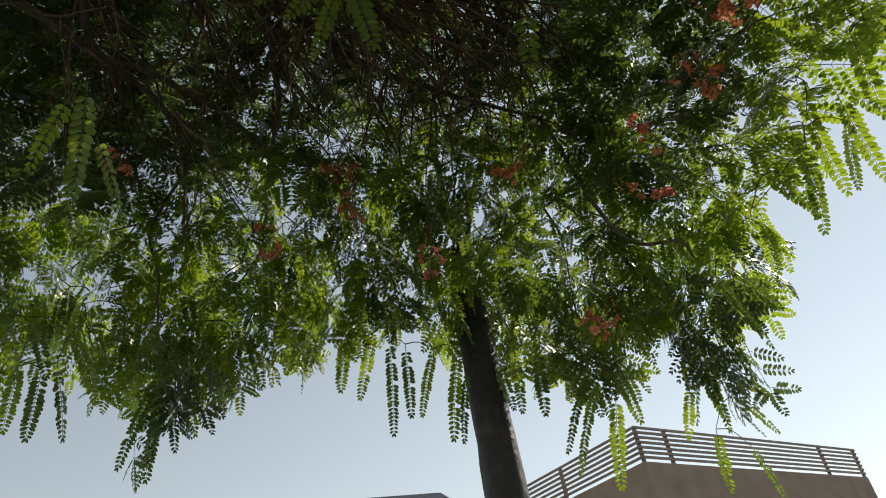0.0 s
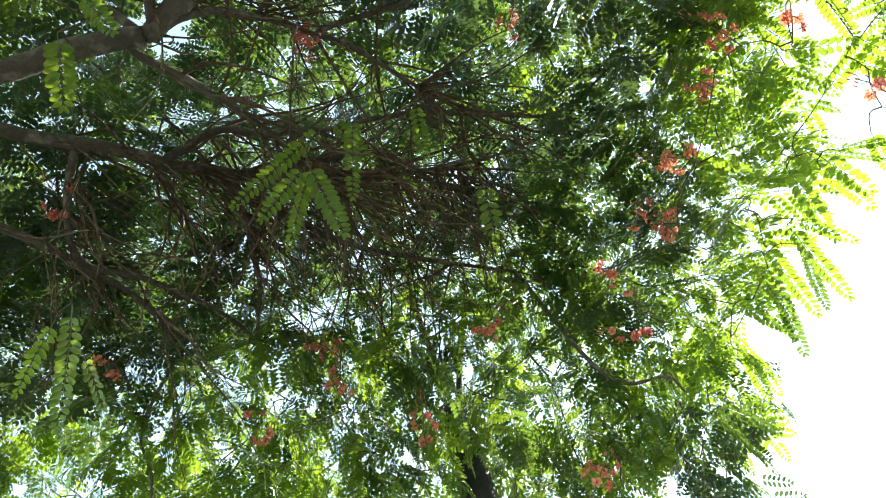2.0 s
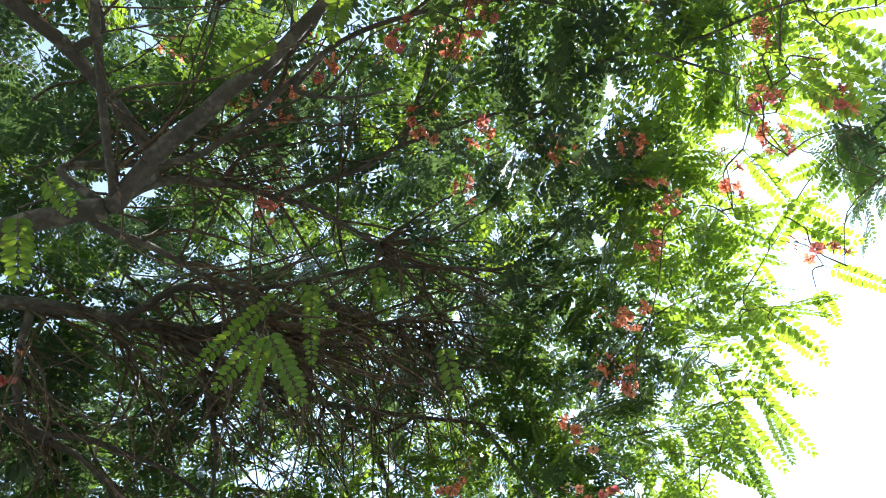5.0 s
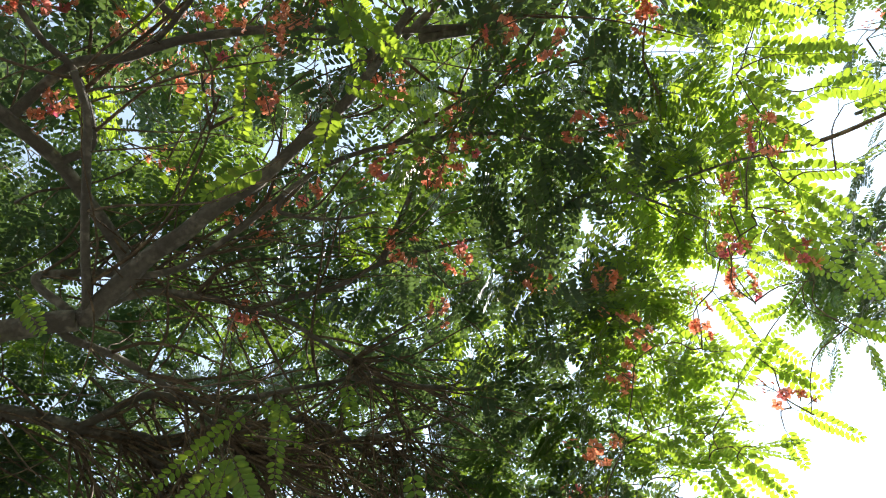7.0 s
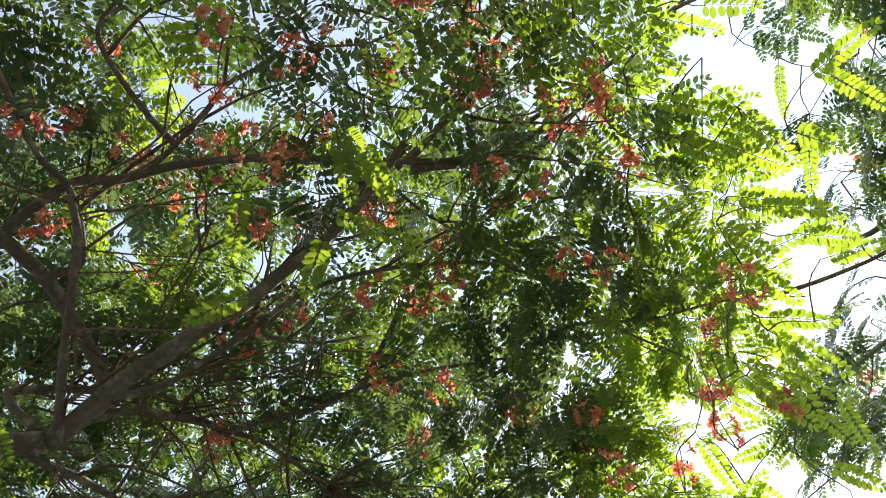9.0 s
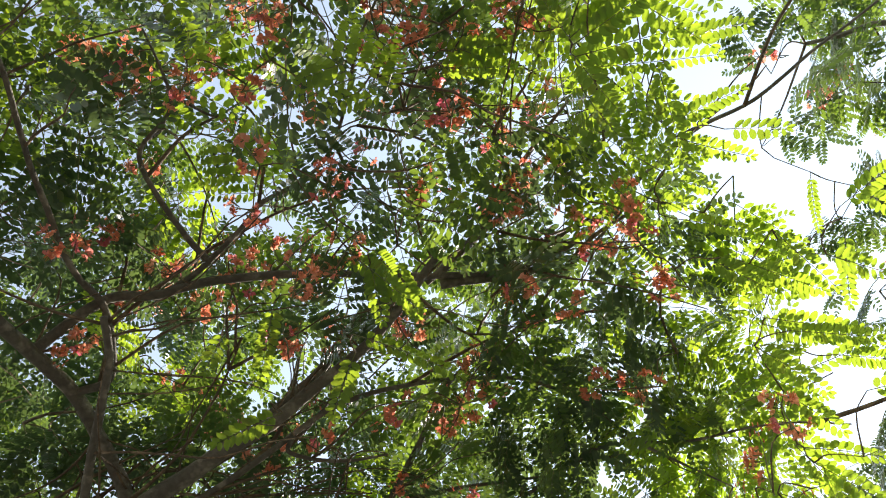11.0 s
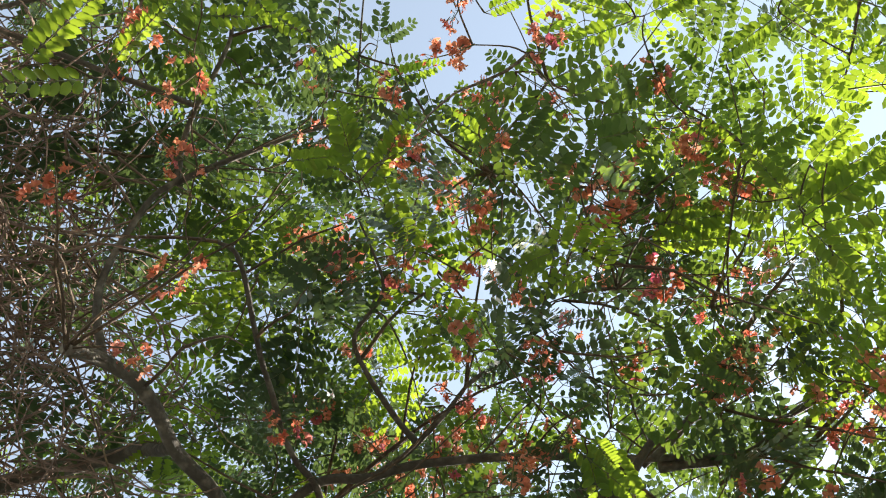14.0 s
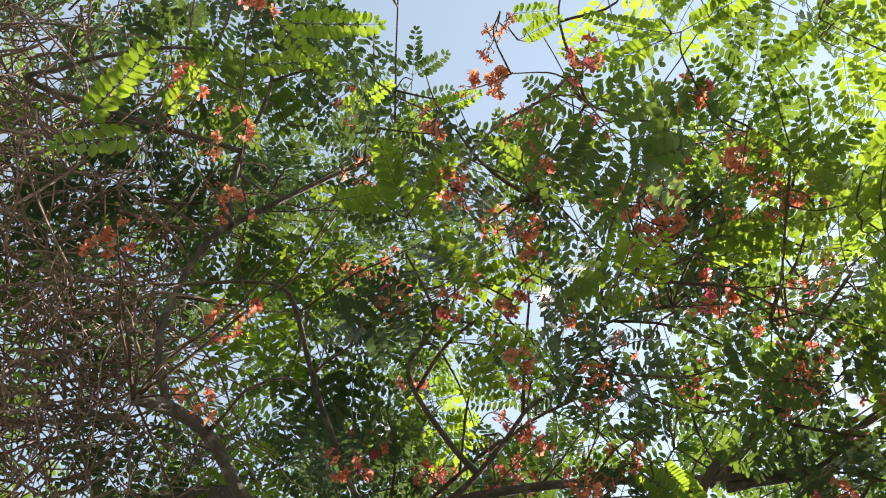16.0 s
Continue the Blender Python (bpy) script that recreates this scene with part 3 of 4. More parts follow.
fronds(flame_tree, [
    (0.60, -0.75, 2.86, 0.53, -0.70, 2.90), (0.60, -0.78, 2.85, 0.54, -0.84, 2.86), (0.60, -0.79, 2.79, 0.66, -0.81, 2.74), (0.64, -0.46, 2.87, 0.73, -0.50, 2.81),
    (0.64, -0.44, 2.87, 0.73, -0.55, 2.81), (0.63, -0.46, 2.87, 0.57, -0.53, 2.90), (0.65, -0.41, 2.86, 0.71, -0.32, 2.81), (0.44, -0.11, 2.95, 0.50, -0.18, 2.95),
    (0.31, -0.05, 2.92, 0.34, -0.01, 2.90), (-0.22, -0.73, 3.19, -0.11, -0.77, 3.20), (-0.06, -0.71, 3.21, 0.07, -0.74, 3.20), (0.19, -0.56, 3.17, 0.07, -0.65, 3.17),
    (0.21, -0.54, 3.16, 0.31, -0.49, 3.15), (0.44, -0.38, 3.06, 0.58, -0.38, 3.00), (0.45, -0.41, 3.06, 0.59, -0.43, 3.00)])
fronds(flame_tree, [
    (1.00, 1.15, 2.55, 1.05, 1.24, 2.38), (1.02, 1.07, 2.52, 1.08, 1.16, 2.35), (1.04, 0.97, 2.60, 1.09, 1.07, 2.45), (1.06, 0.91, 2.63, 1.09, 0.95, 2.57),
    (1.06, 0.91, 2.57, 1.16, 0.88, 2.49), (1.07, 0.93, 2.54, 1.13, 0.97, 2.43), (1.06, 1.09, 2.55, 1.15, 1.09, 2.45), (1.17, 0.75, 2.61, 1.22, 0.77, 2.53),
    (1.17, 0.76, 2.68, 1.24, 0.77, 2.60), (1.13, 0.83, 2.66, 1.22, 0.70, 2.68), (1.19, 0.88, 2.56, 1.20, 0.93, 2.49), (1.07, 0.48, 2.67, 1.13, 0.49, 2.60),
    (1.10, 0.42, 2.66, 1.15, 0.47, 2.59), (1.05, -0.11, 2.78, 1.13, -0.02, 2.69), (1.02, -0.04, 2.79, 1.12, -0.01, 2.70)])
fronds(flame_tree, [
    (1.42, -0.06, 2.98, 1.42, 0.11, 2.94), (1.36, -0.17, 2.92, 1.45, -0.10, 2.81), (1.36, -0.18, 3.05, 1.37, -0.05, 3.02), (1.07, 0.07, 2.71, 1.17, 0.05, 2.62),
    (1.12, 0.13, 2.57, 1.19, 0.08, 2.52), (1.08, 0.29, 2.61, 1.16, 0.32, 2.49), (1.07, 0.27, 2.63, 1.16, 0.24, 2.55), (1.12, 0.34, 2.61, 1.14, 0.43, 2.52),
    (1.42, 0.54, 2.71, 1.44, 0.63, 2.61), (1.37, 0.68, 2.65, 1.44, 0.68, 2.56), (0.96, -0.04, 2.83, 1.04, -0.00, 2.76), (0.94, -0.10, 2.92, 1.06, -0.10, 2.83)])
fronds(young_tree, [
    (0.20, 1.43, 2.67, 0.23, 1.56, 2.47), (0.16, 1.35, 2.70, 0.14, 1.42, 2.61), (-0.76, 1.46, 2.33, -0.75, 1.55, 2.19), (-0.79, 1.46, 2.32, -0.82, 1.51, 2.18),
    (-0.85, 1.47, 2.35, -0.88, 1.52, 2.21), (-0.75, 1.49, 2.42, -0.70, 1.58, 2.29), (-0.82, 1.43, 2.44, -0.80, 1.51, 2.33), (-0.87, 1.41, 2.44, -0.85, 1.49, 2.33),
    (-0.72, 1.46, 2.48, -0.77, 1.51, 2.36), (-0.64, 1.49, 2.48, -0.67, 1.53, 2.40), (-0.53, 1.46, 2.42, -0.61, 1.49, 2.30), (-0.53, 1.51, 2.32, -0.66, 1.56, 2.12),
    (-0.51, 1.54, 2.28, -0.63, 1.58, 2.08), (-0.50, 1.57, 2.35, -0.46, 1.64, 2.22), (-0.57, 1.62, 2.31, -0.64, 1.68, 2.12)])
fronds(young_tree, [
    (-0.49, 1.64, 2.44, -0.46, 1.70, 2.34), (-0.54, 1.68, 2.33, -0.52, 1.73, 2.23), (-0.39, 1.70, 2.48, -0.36, 1.77, 2.36), (-0.42, 1.70, 2.47, -0.48, 1.75, 2.35),
    (-0.27, 1.72, 2.48, -0.27, 1.77, 2.39), (-0.13, 1.75, 2.47, -0.16, 1.81, 2.33), (-0.05, 1.75, 2.47, -0.11, 1.83, 2.31), (-0.01, 1.72, 2.42, -0.02, 1.82, 2.19),
    (0.03, 1.73, 2.40, 0.03, 1.81, 2.23), (0.11, 1.78, 2.40, 0.04, 1.85, 2.25), (0.17, 1.74, 2.37, 0.12, 1.83, 2.16), (0.19, 1.76, 2.32, 0.14, 1.83, 2.15),
    (0.33, 1.76, 2.39, 0.32, 1.84, 2.21), (0.40, 1.81, 2.37, 0.39, 1.88, 2.21), (0.28, 1.79, 2.34, 0.30, 1.84, 2.22)])
fronds(young_tree, [
    (-0.22, 1.79, 2.48, -0.25, 1.82, 2.41), (0.51, 1.66, 2.27, 0.39, 1.77, 2.07), (0.52, 1.68, 2.22, 0.40, 1.78, 2.02), (0.56, 1.71, 2.26, 0.62, 1.75, 2.11),
    (0.56, 1.74, 2.18, 0.52, 1.82, 1.97), (0.62, 1.64, 2.35, 0.67, 1.68, 2.23), (0.64, 1.62, 2.37, 0.68, 1.65, 2.28), (0.86, 1.70, 2.38, 0.77, 1.85, 2.12),
    (0.85, 1.73, 2.33, 0.83, 1.84, 2.08), (0.87, 1.70, 2.38, 0.96, 1.74, 2.18), (0.83, 1.84, 2.08, 0.82, 1.88, 1.93), (0.90, 1.83, 2.02, 0.95, 1.83, 1.88),
    (0.86, 1.58, 2.38, 0.97, 1.60, 2.21), (0.89, 1.56, 2.38, 0.99, 1.55, 2.28), (0.80, 1.76, 2.32, 0.79, 1.82, 2.18)])
fronds(young_tree, [
    (0.82, 1.78, 2.25, 0.87, 1.82, 2.10), (0.89, 1.73, 2.29, 0.96, 1.73, 2.21), (0.89, 1.77, 2.20, 0.97, 1.75, 2.13), (0.89, 1.79, 2.15, 0.97, 1.78, 2.04),
    (0.79, 1.81, 2.20, 0.76, 1.87, 2.08), (0.93, 1.42, 2.46, 1.01, 1.43, 2.36), (0.95, 1.42, 2.44, 0.97, 1.47, 2.33), (0.97, 1.18, 2.55, 1.00, 1.27, 2.40),
    (0.94, 1.31, 2.51, 1.02, 1.32, 2.42), (1.09, 1.16, 2.52, 1.08, 1.25, 2.40), (1.04, 1.25, 2.55, 1.05, 1.36, 2.36), (0.99, 1.31, 2.51, 1.05, 1.34, 2.40),
    (0.95, 1.41, 2.49, 1.00, 1.47, 2.33)])


def bearing(v):
    """Cell of the dome, seen from its heart, in which each of the points lies."""
    v = np.asarray(v)
    w = v - heart(v[:, 1])
    up = np.degrees(np.arctan2(w[:, 2], w[:, 1]))
    across = np.degrees(np.arcsin(w[:, 0] / np.linalg.norm(w, axis=1)))
    return np.clip(((up - 15) / 1.2).astype(int), 0, 99), np.clip(((across + 50) / 1.2).astype(int), 0, 83)


def on_dome(i, j):
    """The way of a cell of the dome and the place where it meets the underside of the crowns."""
    up, across = radians(15 + 1.2 * (i + 0.5)), radians(-50 + 1.2 * (j + 0.5))
    d = Vector((math.sin(across), math.cos(across) * math.cos(up), math.cos(across) * math.sin(up)))
    low, high = 0.5, 2.4
    for step in range(9):
        r = (low + high) / 2
        c = Vector(heart(0.3))
        for k in range(3):
            p = c + d * r
            c = Vector(heart(p.y))
        low, high = (low, r) if p.z > underside(p.x, p.y) else (r, high)
    return d, p


def hem(x):
    """The height down to which the slender tree's leaves hang."""
    return np.interp(x, [-1.2, -0.8, -0.68, -0.5, -0.1, 0.1, 0.3, 0.5, 0.7, 0.95], [2.46, 2.42, 2.28, 2.40, 2.46, 2.43, 2.38, 2.24, 2.32, 2.36])


def fullness(p):
    """How many layers of leaflets hang in each cell of the crowns about p."""
    x, y = p.x, p.y
    if 0.28 < x < 0.82 and -1.05 < y < -0.62:
        return 0.4
    over = x - edge(y) + 0.1 * noise.noise(Vector((x * 5, y * 5, 1)))
    if over > 0.05 or x < -1.45:
        return 0.0
    thin = np.interp(over, [-0.35, -0.1, 0.05], [1.05, 0.95, 0.5])
    if y > 1.4:
        if p.z < hem(x) + (0.05 if x < -0.45 else 0.0):
            return 0.0
        return 2.4 * np.interp(over, [-0.3, 0.05], [1.0, 0.6]) * np.interp(x, [-0.75, -0.5], [0.6, 1.0])
    if y < np.interp(x, [-0.6, -0.25, -0.1, 0.45, 0.6, 0.8], [-1.2, -0.95, -0.66, -0.6, -0.8, -0.9]) + 0.08 * noise.noise(Vector((x * 4, 0, 0))):
        return 0.0
    if x < -0.5 and y < 0.25:
        return np.interp(x, [-0.85, -0.5], [0.4, 1.1])
    if y > 0.85:
        return np.interp(abs(x - 0.1), [0.3, 0.6], [1.8, 2.6]) * max(0.6, thin)
    return (np.interp(y, [-0.3, 0.1, 0.4, 0.85], [0.95, 1.2, 1.6, 2.1]) + 0.5 * noise.noise(Vector((x * 3.1, y * 3.1, 9)))) * thin * (1.3 if (x < -0.05 and y > -0.35) or (x > 0.4 and y > 0.15) else 1.0)


cover = np.zeros((100, 84))
domes = {(i, j): on_dome(i, j) for i in range(4, 96) for j in range(2, 82)}
wanted, tried = np.zeros((100, 84)), np.zeros((100, 84))
for cell, (d, p) in domes.items():
    wanted[cell] = fullness(p)
wood = {tree: [q for q, r in skeleton[tree]] for tree in skeleton}
crowns = {tree: ([Soup(), Soup(), Soup()], Soup()) for tree in skeleton}
singles = {flame_tree: 170, young_tree: 120, side_tree: 24}


def add_leaf(tree, q, d, tint, single):
    size = rng.uniform(0.88, 1.15) * (0.6 if tree is young_tree else np.interp(q.y, [-0.1, 0.9], [0.8, 0.68]))
    m = Matrix.Translation(q) @ turn_to(d, rng.gauss(0, 0.35)) @ Matrix.Scale(size, 4)
    v, l, t, mats = packed[rng.randrange(len(packed))]
    r = np.array(m)
    v = v @ r[:3, :3].T + r[:3, 3]
    at = np.cumsum(t) - t
    c = v[l[at[(t == 6) & (mats == 0)]]]
    np.add.at(cover, bearing(c), 0.34 * size ** 2 / ((c - heart(c[:, 1])) ** 2).sum(1))
    if single:
        ob = new("leaf", rng.choice(leaf_meshes[TREE_LEAVES[tree][tint]]))
        ob.matrix_world = m
        settle(ob, tree)
    else:
        crowns[tree][0][tint].add(v, l, t, mats)


def shoot(tree, p, tint, leaves, single=False, reach=0.32):
    """A thin shoot that springs from the nearest wood towards p, with leaves set by turns along its outer part."""
    a = rng.uniform(0, 6.28)
    out = Vector((math.cos(a), math.sin(a), 0))
    drop = tree is young_tree and p.y > 1.5
    p = p + Vector((0, 0, 0.09)) if drop else p - out * 0.1
    w = np.array([tuple(q) for q in wood[tree]])
    root = Vector(w[np.argmin(((w - np.array(p)) ** 2).sum(1))])
    way = p - root
    if way.length > reach:
        way *= reach / way.length
    p = root + way
    bend = Vector((rng.gauss(0, 0.15), rng.gauss(0, 0.15), rng.uniform(0.0, 0.2))) * way.length
    line = smooth_line([root, root.lerp(p, 0.5) + bend, p], 4)
    crowns[tree][1].tube(line, 0.0016 + 0.008 * way.length, 0.0013, 5)
    wood[tree] += [line[4], line[6], line[8]]
    for k in range(leaves):
        q = line[(8, 6, 7, 5)[k]]
        side = Vector((-out.y, out.x, 0)) * rng.choice((-1, 1)) * (0, 1.0, 0.6, 1.2)[k]
        d = (out + side + Vector((0, 0, rng.uniform(-2.4, -0.8) if drop else rng.uniform(-0.45, 0.1)))).normalized()
        add_leaf(tree, q, d, tint, single)


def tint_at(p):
    """0: the tree's usual green, 1: the other green, 2: lime, sunlight in its colour."""
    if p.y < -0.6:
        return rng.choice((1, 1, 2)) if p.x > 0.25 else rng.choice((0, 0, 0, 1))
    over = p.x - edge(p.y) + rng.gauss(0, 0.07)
    # sunlight put into the colour: paler greens on right edge and front hem
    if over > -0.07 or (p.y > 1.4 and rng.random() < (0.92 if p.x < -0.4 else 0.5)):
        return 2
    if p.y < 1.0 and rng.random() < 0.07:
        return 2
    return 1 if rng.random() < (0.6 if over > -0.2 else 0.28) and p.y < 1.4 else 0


def grow(count):
    """Fills the crowns, always where they are thinnest, till they are as full as they should be."""
    for k in range(count):
        near = sum(np.roll(np.roll(cover, a, 0), c, 1) for a in (-1, 0, 1) for c in (-1, 0, 1)) / 9
        lack = wanted - near - tried - 0.5 * np.abs(np.sin(np.arange(8400) * 12.9898 + k * 1.7)).reshape(100, 84)
        i, j = divmod(int(np.argmax(lack)), 84)
        if lack[i, j] <= 0.0:
            return k
        if (i, j) not in domes:
            wanted[i, j] = 0
            continue
        tried[i - 1:i + 2, j - 1:j + 2] += 0.05
        d, p = domes[i, j]
        front = p.y > 1.36 + 0.15 * noise.noise(p * 2)
        tree = young_tree if front else flame_tree
        h = rng.random() ** 1.2 * (0.4 if front else np.interp(p.x, [0.4, 0.8], [0.75 if p.y > 0.2 else 0.55, 0.25]))
        if front and abs(p.x - 0.25) < 0.12 and p.y > 1.5 and p.z < 2.52:
            h += 0.3
        single = singles[tree] > 0 and h < 0.16
        singles[tree] -= single * (1 if p.y < 0.3 else 2)
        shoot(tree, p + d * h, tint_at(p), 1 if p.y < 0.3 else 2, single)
    return count


for ob in bpy.data.objects:
    if ob.name.startswith("leaf") and ob.parent:
        v = np.array([tuple(ob.matrix_world @ c.co) for c in list(ob.data.vertices)[::11]])
        np.add.at(cover, bearing(v), 0.08)
grow(4000)
# unseen shoots added above the crown to keep light off the leaves below
for k in range(65):
    i, j = rng.randrange(25, 52), rng.randrange(10, 62)
    d, p = domes[i, j]
    if p.x < edge(p.y) - 0.3 and p.y < 1.5:
        shoot(flame_tree, p + d * rng.uniform(0.6, 1.0), 0, 2, False, 0.4)
# a lime clump at the back of the slender tree, coloured as if sunlit
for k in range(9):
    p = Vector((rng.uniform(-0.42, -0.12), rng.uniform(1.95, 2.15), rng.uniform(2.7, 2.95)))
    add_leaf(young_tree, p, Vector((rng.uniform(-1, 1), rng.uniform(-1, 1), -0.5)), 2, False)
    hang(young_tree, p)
# two tassels that hang by themselves from the slender tree
for x, y, z in ((-0.52, 1.52, 2.42), (-0.5, 1.56, 2.36), (-0.56, 1.57, 2.32), (-0.6, 1.6, 2.26), (-0.47, 1.6, 2.38), (0.84, 1.68, 2.5), (0.93, 1.7, 2.46), (0.88, 1.72, 2.38), (0.8, 1.74, 2.36), (0.96, 1.75, 2.3), (0.87, 1.78, 2.24), (0.82, 1.76, 2.42), (0.9, 1.74, 2.3)):
    add_leaf(young_tree, Vector((x, y, z)), Vector((rng.uniform(-0.5, 0.5), rng.uniform(-0.4, 0.4), -1)), 1, False)
    hang(young_tree, (x, y, z))
# lime fronds along the sunny edge of the crown, the sun painted into their green
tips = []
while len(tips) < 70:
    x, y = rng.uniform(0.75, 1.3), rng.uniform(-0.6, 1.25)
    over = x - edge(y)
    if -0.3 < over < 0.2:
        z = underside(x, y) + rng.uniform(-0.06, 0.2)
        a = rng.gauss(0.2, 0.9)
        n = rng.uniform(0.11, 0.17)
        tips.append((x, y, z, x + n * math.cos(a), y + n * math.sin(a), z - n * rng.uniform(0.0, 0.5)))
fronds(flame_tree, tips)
# the lower fringe of the slender tree: short hanging fronds, longer tassels here and there
fringe = []
while len(fringe) < 100:
    x = rng.uniform(-1.15, 0.98)
    low = hem(x) + rng.uniform(0.0, 0.18)
    n, y = rng.choice((0.09, 0.11, 0.13, 0.15)), rng.uniform(1.70, 1.80) - 0.12 * max(0.0, abs(x) - 0.4)
    a = rng.uniform(0, 2 * math.pi)
    fringe.append((x, y, low + n, x + 0.4 * n * math.cos(a), y + 0.4 * n * math.sin(a), low + 0.1 * n))
fronds(young_tree, fringe)
while singles[side_tree] > -105:
    y, z, r = rng.uniform(-0.2, 0.57), rng.uniform(0.5, 0.8), rng.uniform(2.2, 3.2)
    x = math.sqrt(1 - y * y - z * z)
    if x > (0.58 if y < 0.05 else 0.65 if y < 0.35 else 0.6) + 0.06 * rng.random():
        shoot(side_tree, Vector((0.1 + r * x, r * y - 0.3, 1.63 + r * z)), rng.choice((0, 0, 1)), 2, singles[side_tree] > 0, 0.6)
        singles[side_tree] -= 1
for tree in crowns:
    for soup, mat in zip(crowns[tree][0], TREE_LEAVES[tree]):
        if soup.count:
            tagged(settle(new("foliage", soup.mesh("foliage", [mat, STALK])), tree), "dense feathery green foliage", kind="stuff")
main_twigs, front_twigs = crowns[flame_tree][1], crowns[young_tree][1]
tagged(settle(new("brushwood", crowns[side_tree][1].mesh("brushwood", [TWIG])), side_tree), "thin brown twigs", kind="stuff")


# ---- twigs ----
def tangle(soup, count, starts, way, stray, length, r, curl=0.35, tree=None):
    """Wandering twigs that set out from about a line and lean one way."""
    a, c, spread = Vector(starts[0]), Vector(starts[1]), starts[2]
    for k in range(count):
        p = a.lerp(c, rng.random()) + Vector([rng.gauss(0, spread) for i in range(3)])
        d = (Vector(way) + Vector([rng.gauss(0, stray) for i in range(3)])).normalized()
        n = rng.uniform(*length) / 5
        line = [p]
        if tree:
            w = np.array([tuple(q) for q in wood[tree]])
            line = [Vector(w[np.argmin(((w - np.array(p)) ** 2).sum(1))])]
        for i in range(5):
            d = (d + Vector([rng.gauss(0, curl) for i in range(3)]) * 0.6 + Vector((0, 0, -0.05))).normalized()
            line.append(line[-1] + d * n)
        soup.tube(smooth_line(line, 2), rng.uniform(*r), 0.0011, 4)


tangle(main_twigs, 210, ((-0.5, 0.95, 3.06), (0.34, 1.03, 2.97), 0.11), (0.6, 0.4, -0.3), 0.42, (0.3, 0.6), (0.002, 0.0065), 0.32, tree=flame_tree)
tangle(main_twigs, 130, ((-0.1, 1.1, 2.98), (0.4, 1.15, 2.92), 0.1), (0.2, 0.5, -0.6), 0.4, (0.2, 0.45), (0.0015, 0.004), tree=flame_tree)
tangle(main_twigs, 80, ((-0.7, 1.0, 3.05), (-0.2, 1.2, 3.0), 0.1), (0.45, 0.5, -0.3), 0.4, (0.25, 0.5), (0.002, 0.005), tree=flame_tree)
tangle(main_twigs, 70, ((-0.4, 0.55, 3.12), (0.3, 0.65, 3.1), 0.12), (0.6, 0.15, 0.05), 0.45, (0.25, 0.5), (0.0015, 0.004), 0.3, tree=flame_tree)
tangle(main_twigs, 60, ((-0.4, 0.4, 3.1), (0.6, 0.0, 3.1), 0.2), (0.5, -0.4, 0.1), 0.5, (0.2, 0.5), (0.0015, 0.004), tree=flame_tree)
tangle(main_twigs, 90, ((-0.5, -0.45, 3.0), (0.75, -0.1, 2.95), 0.22), (0.35, -0.2, 0.35), 0.6, (0.2, 0.5), (0.0015, 0.0045), 0.3, tree=flame_tree)
tagged(settle(new("brushwood", main_twigs.mesh("brushwood", [TWIG])), flame_tree), "tangled thin brown twigs", kind="stuff")
tagged(settle(new("brushwood", front_twigs.mesh("brushwood", [TWIG])), young_tree), "thin brown twigs", kind="stuff")
dry = Soup()
tangle(dry, 1150, ((-0.96, -0.95, 3.2), (-0.84, 0.12, 3.15), 0.16), (0.4, 0.0, 0.0), 0.7, (0.15, 0.45), (0.0013, 0.0036), 0.6)
tagged(new("dry_vine", dry.mesh("dry_vine", [DRY])), "tangle of dry leafless brown stems caught in the branches", "dry vine", kind="stuff")


# ---- blossom ----
def flower_mesh(seed):
    """A five-petalled crinkled flower with long stamens, facing +z."""
    r, soup = random.Random(seed), Soup()
    for k in range(5):
        a = 2 * math.pi * k / 5 + r.uniform(-0.2, 0.2)
        out, across, up = Vector((math.cos(a), math.sin(a), 0)), Vector((-math.sin(a), math.cos(a), 0)), Vector((0, 0, 1))
        grid = []
        for i in range(4):
            u = i / 3
            w = 0.0022 + 0.0044 * math.sin(math.pi * min(1, 0.15 + 0.75 * u))
            for j in (-1, 0, 1):
                grid.append(out * (0.003 + 0.0125 * u) + across * (w * j) + up * (0.008 * u * (1.25 - u) + r.uniform(-0.004, 0.004) + 0.003 * abs(j)))
        f = [(i * 3 + j, i * 3 + j + 1, i * 3 + j + 4, i * 3 + j + 3) for i in range(3) for j in range(2)]
        soup.add(np.array([tuple(p) for p in grid]), np.array(f).ravel(), np.full(len(f), 4), np.zeros(len(f)))
    for k in range(6):
        a = r.uniform(0, 6.28)
        tip = Vector((math.cos(a) * 0.005, math.sin(a) * 0.005, r.uniform(0.014, 0.022)))
        soup.tube([Vector((0, 0, 0)), tip * 0.5 + Vector((0, 0, 0.003)), tip], 0.0006, 0.0005, 3, 1)
    soup.tube([Vector((0, 0, -0.016)), Vector((0, 0, -0.006)), Vector((0, 0, 0.002))], 0.0008, 0.0022, 5, 2)
    return soup.mesh("flower", [PETAL, POLLEN, STALK])


flower_meshes = [flower_mesh(500 + k) for k in range(5)]
stem_meshes = []
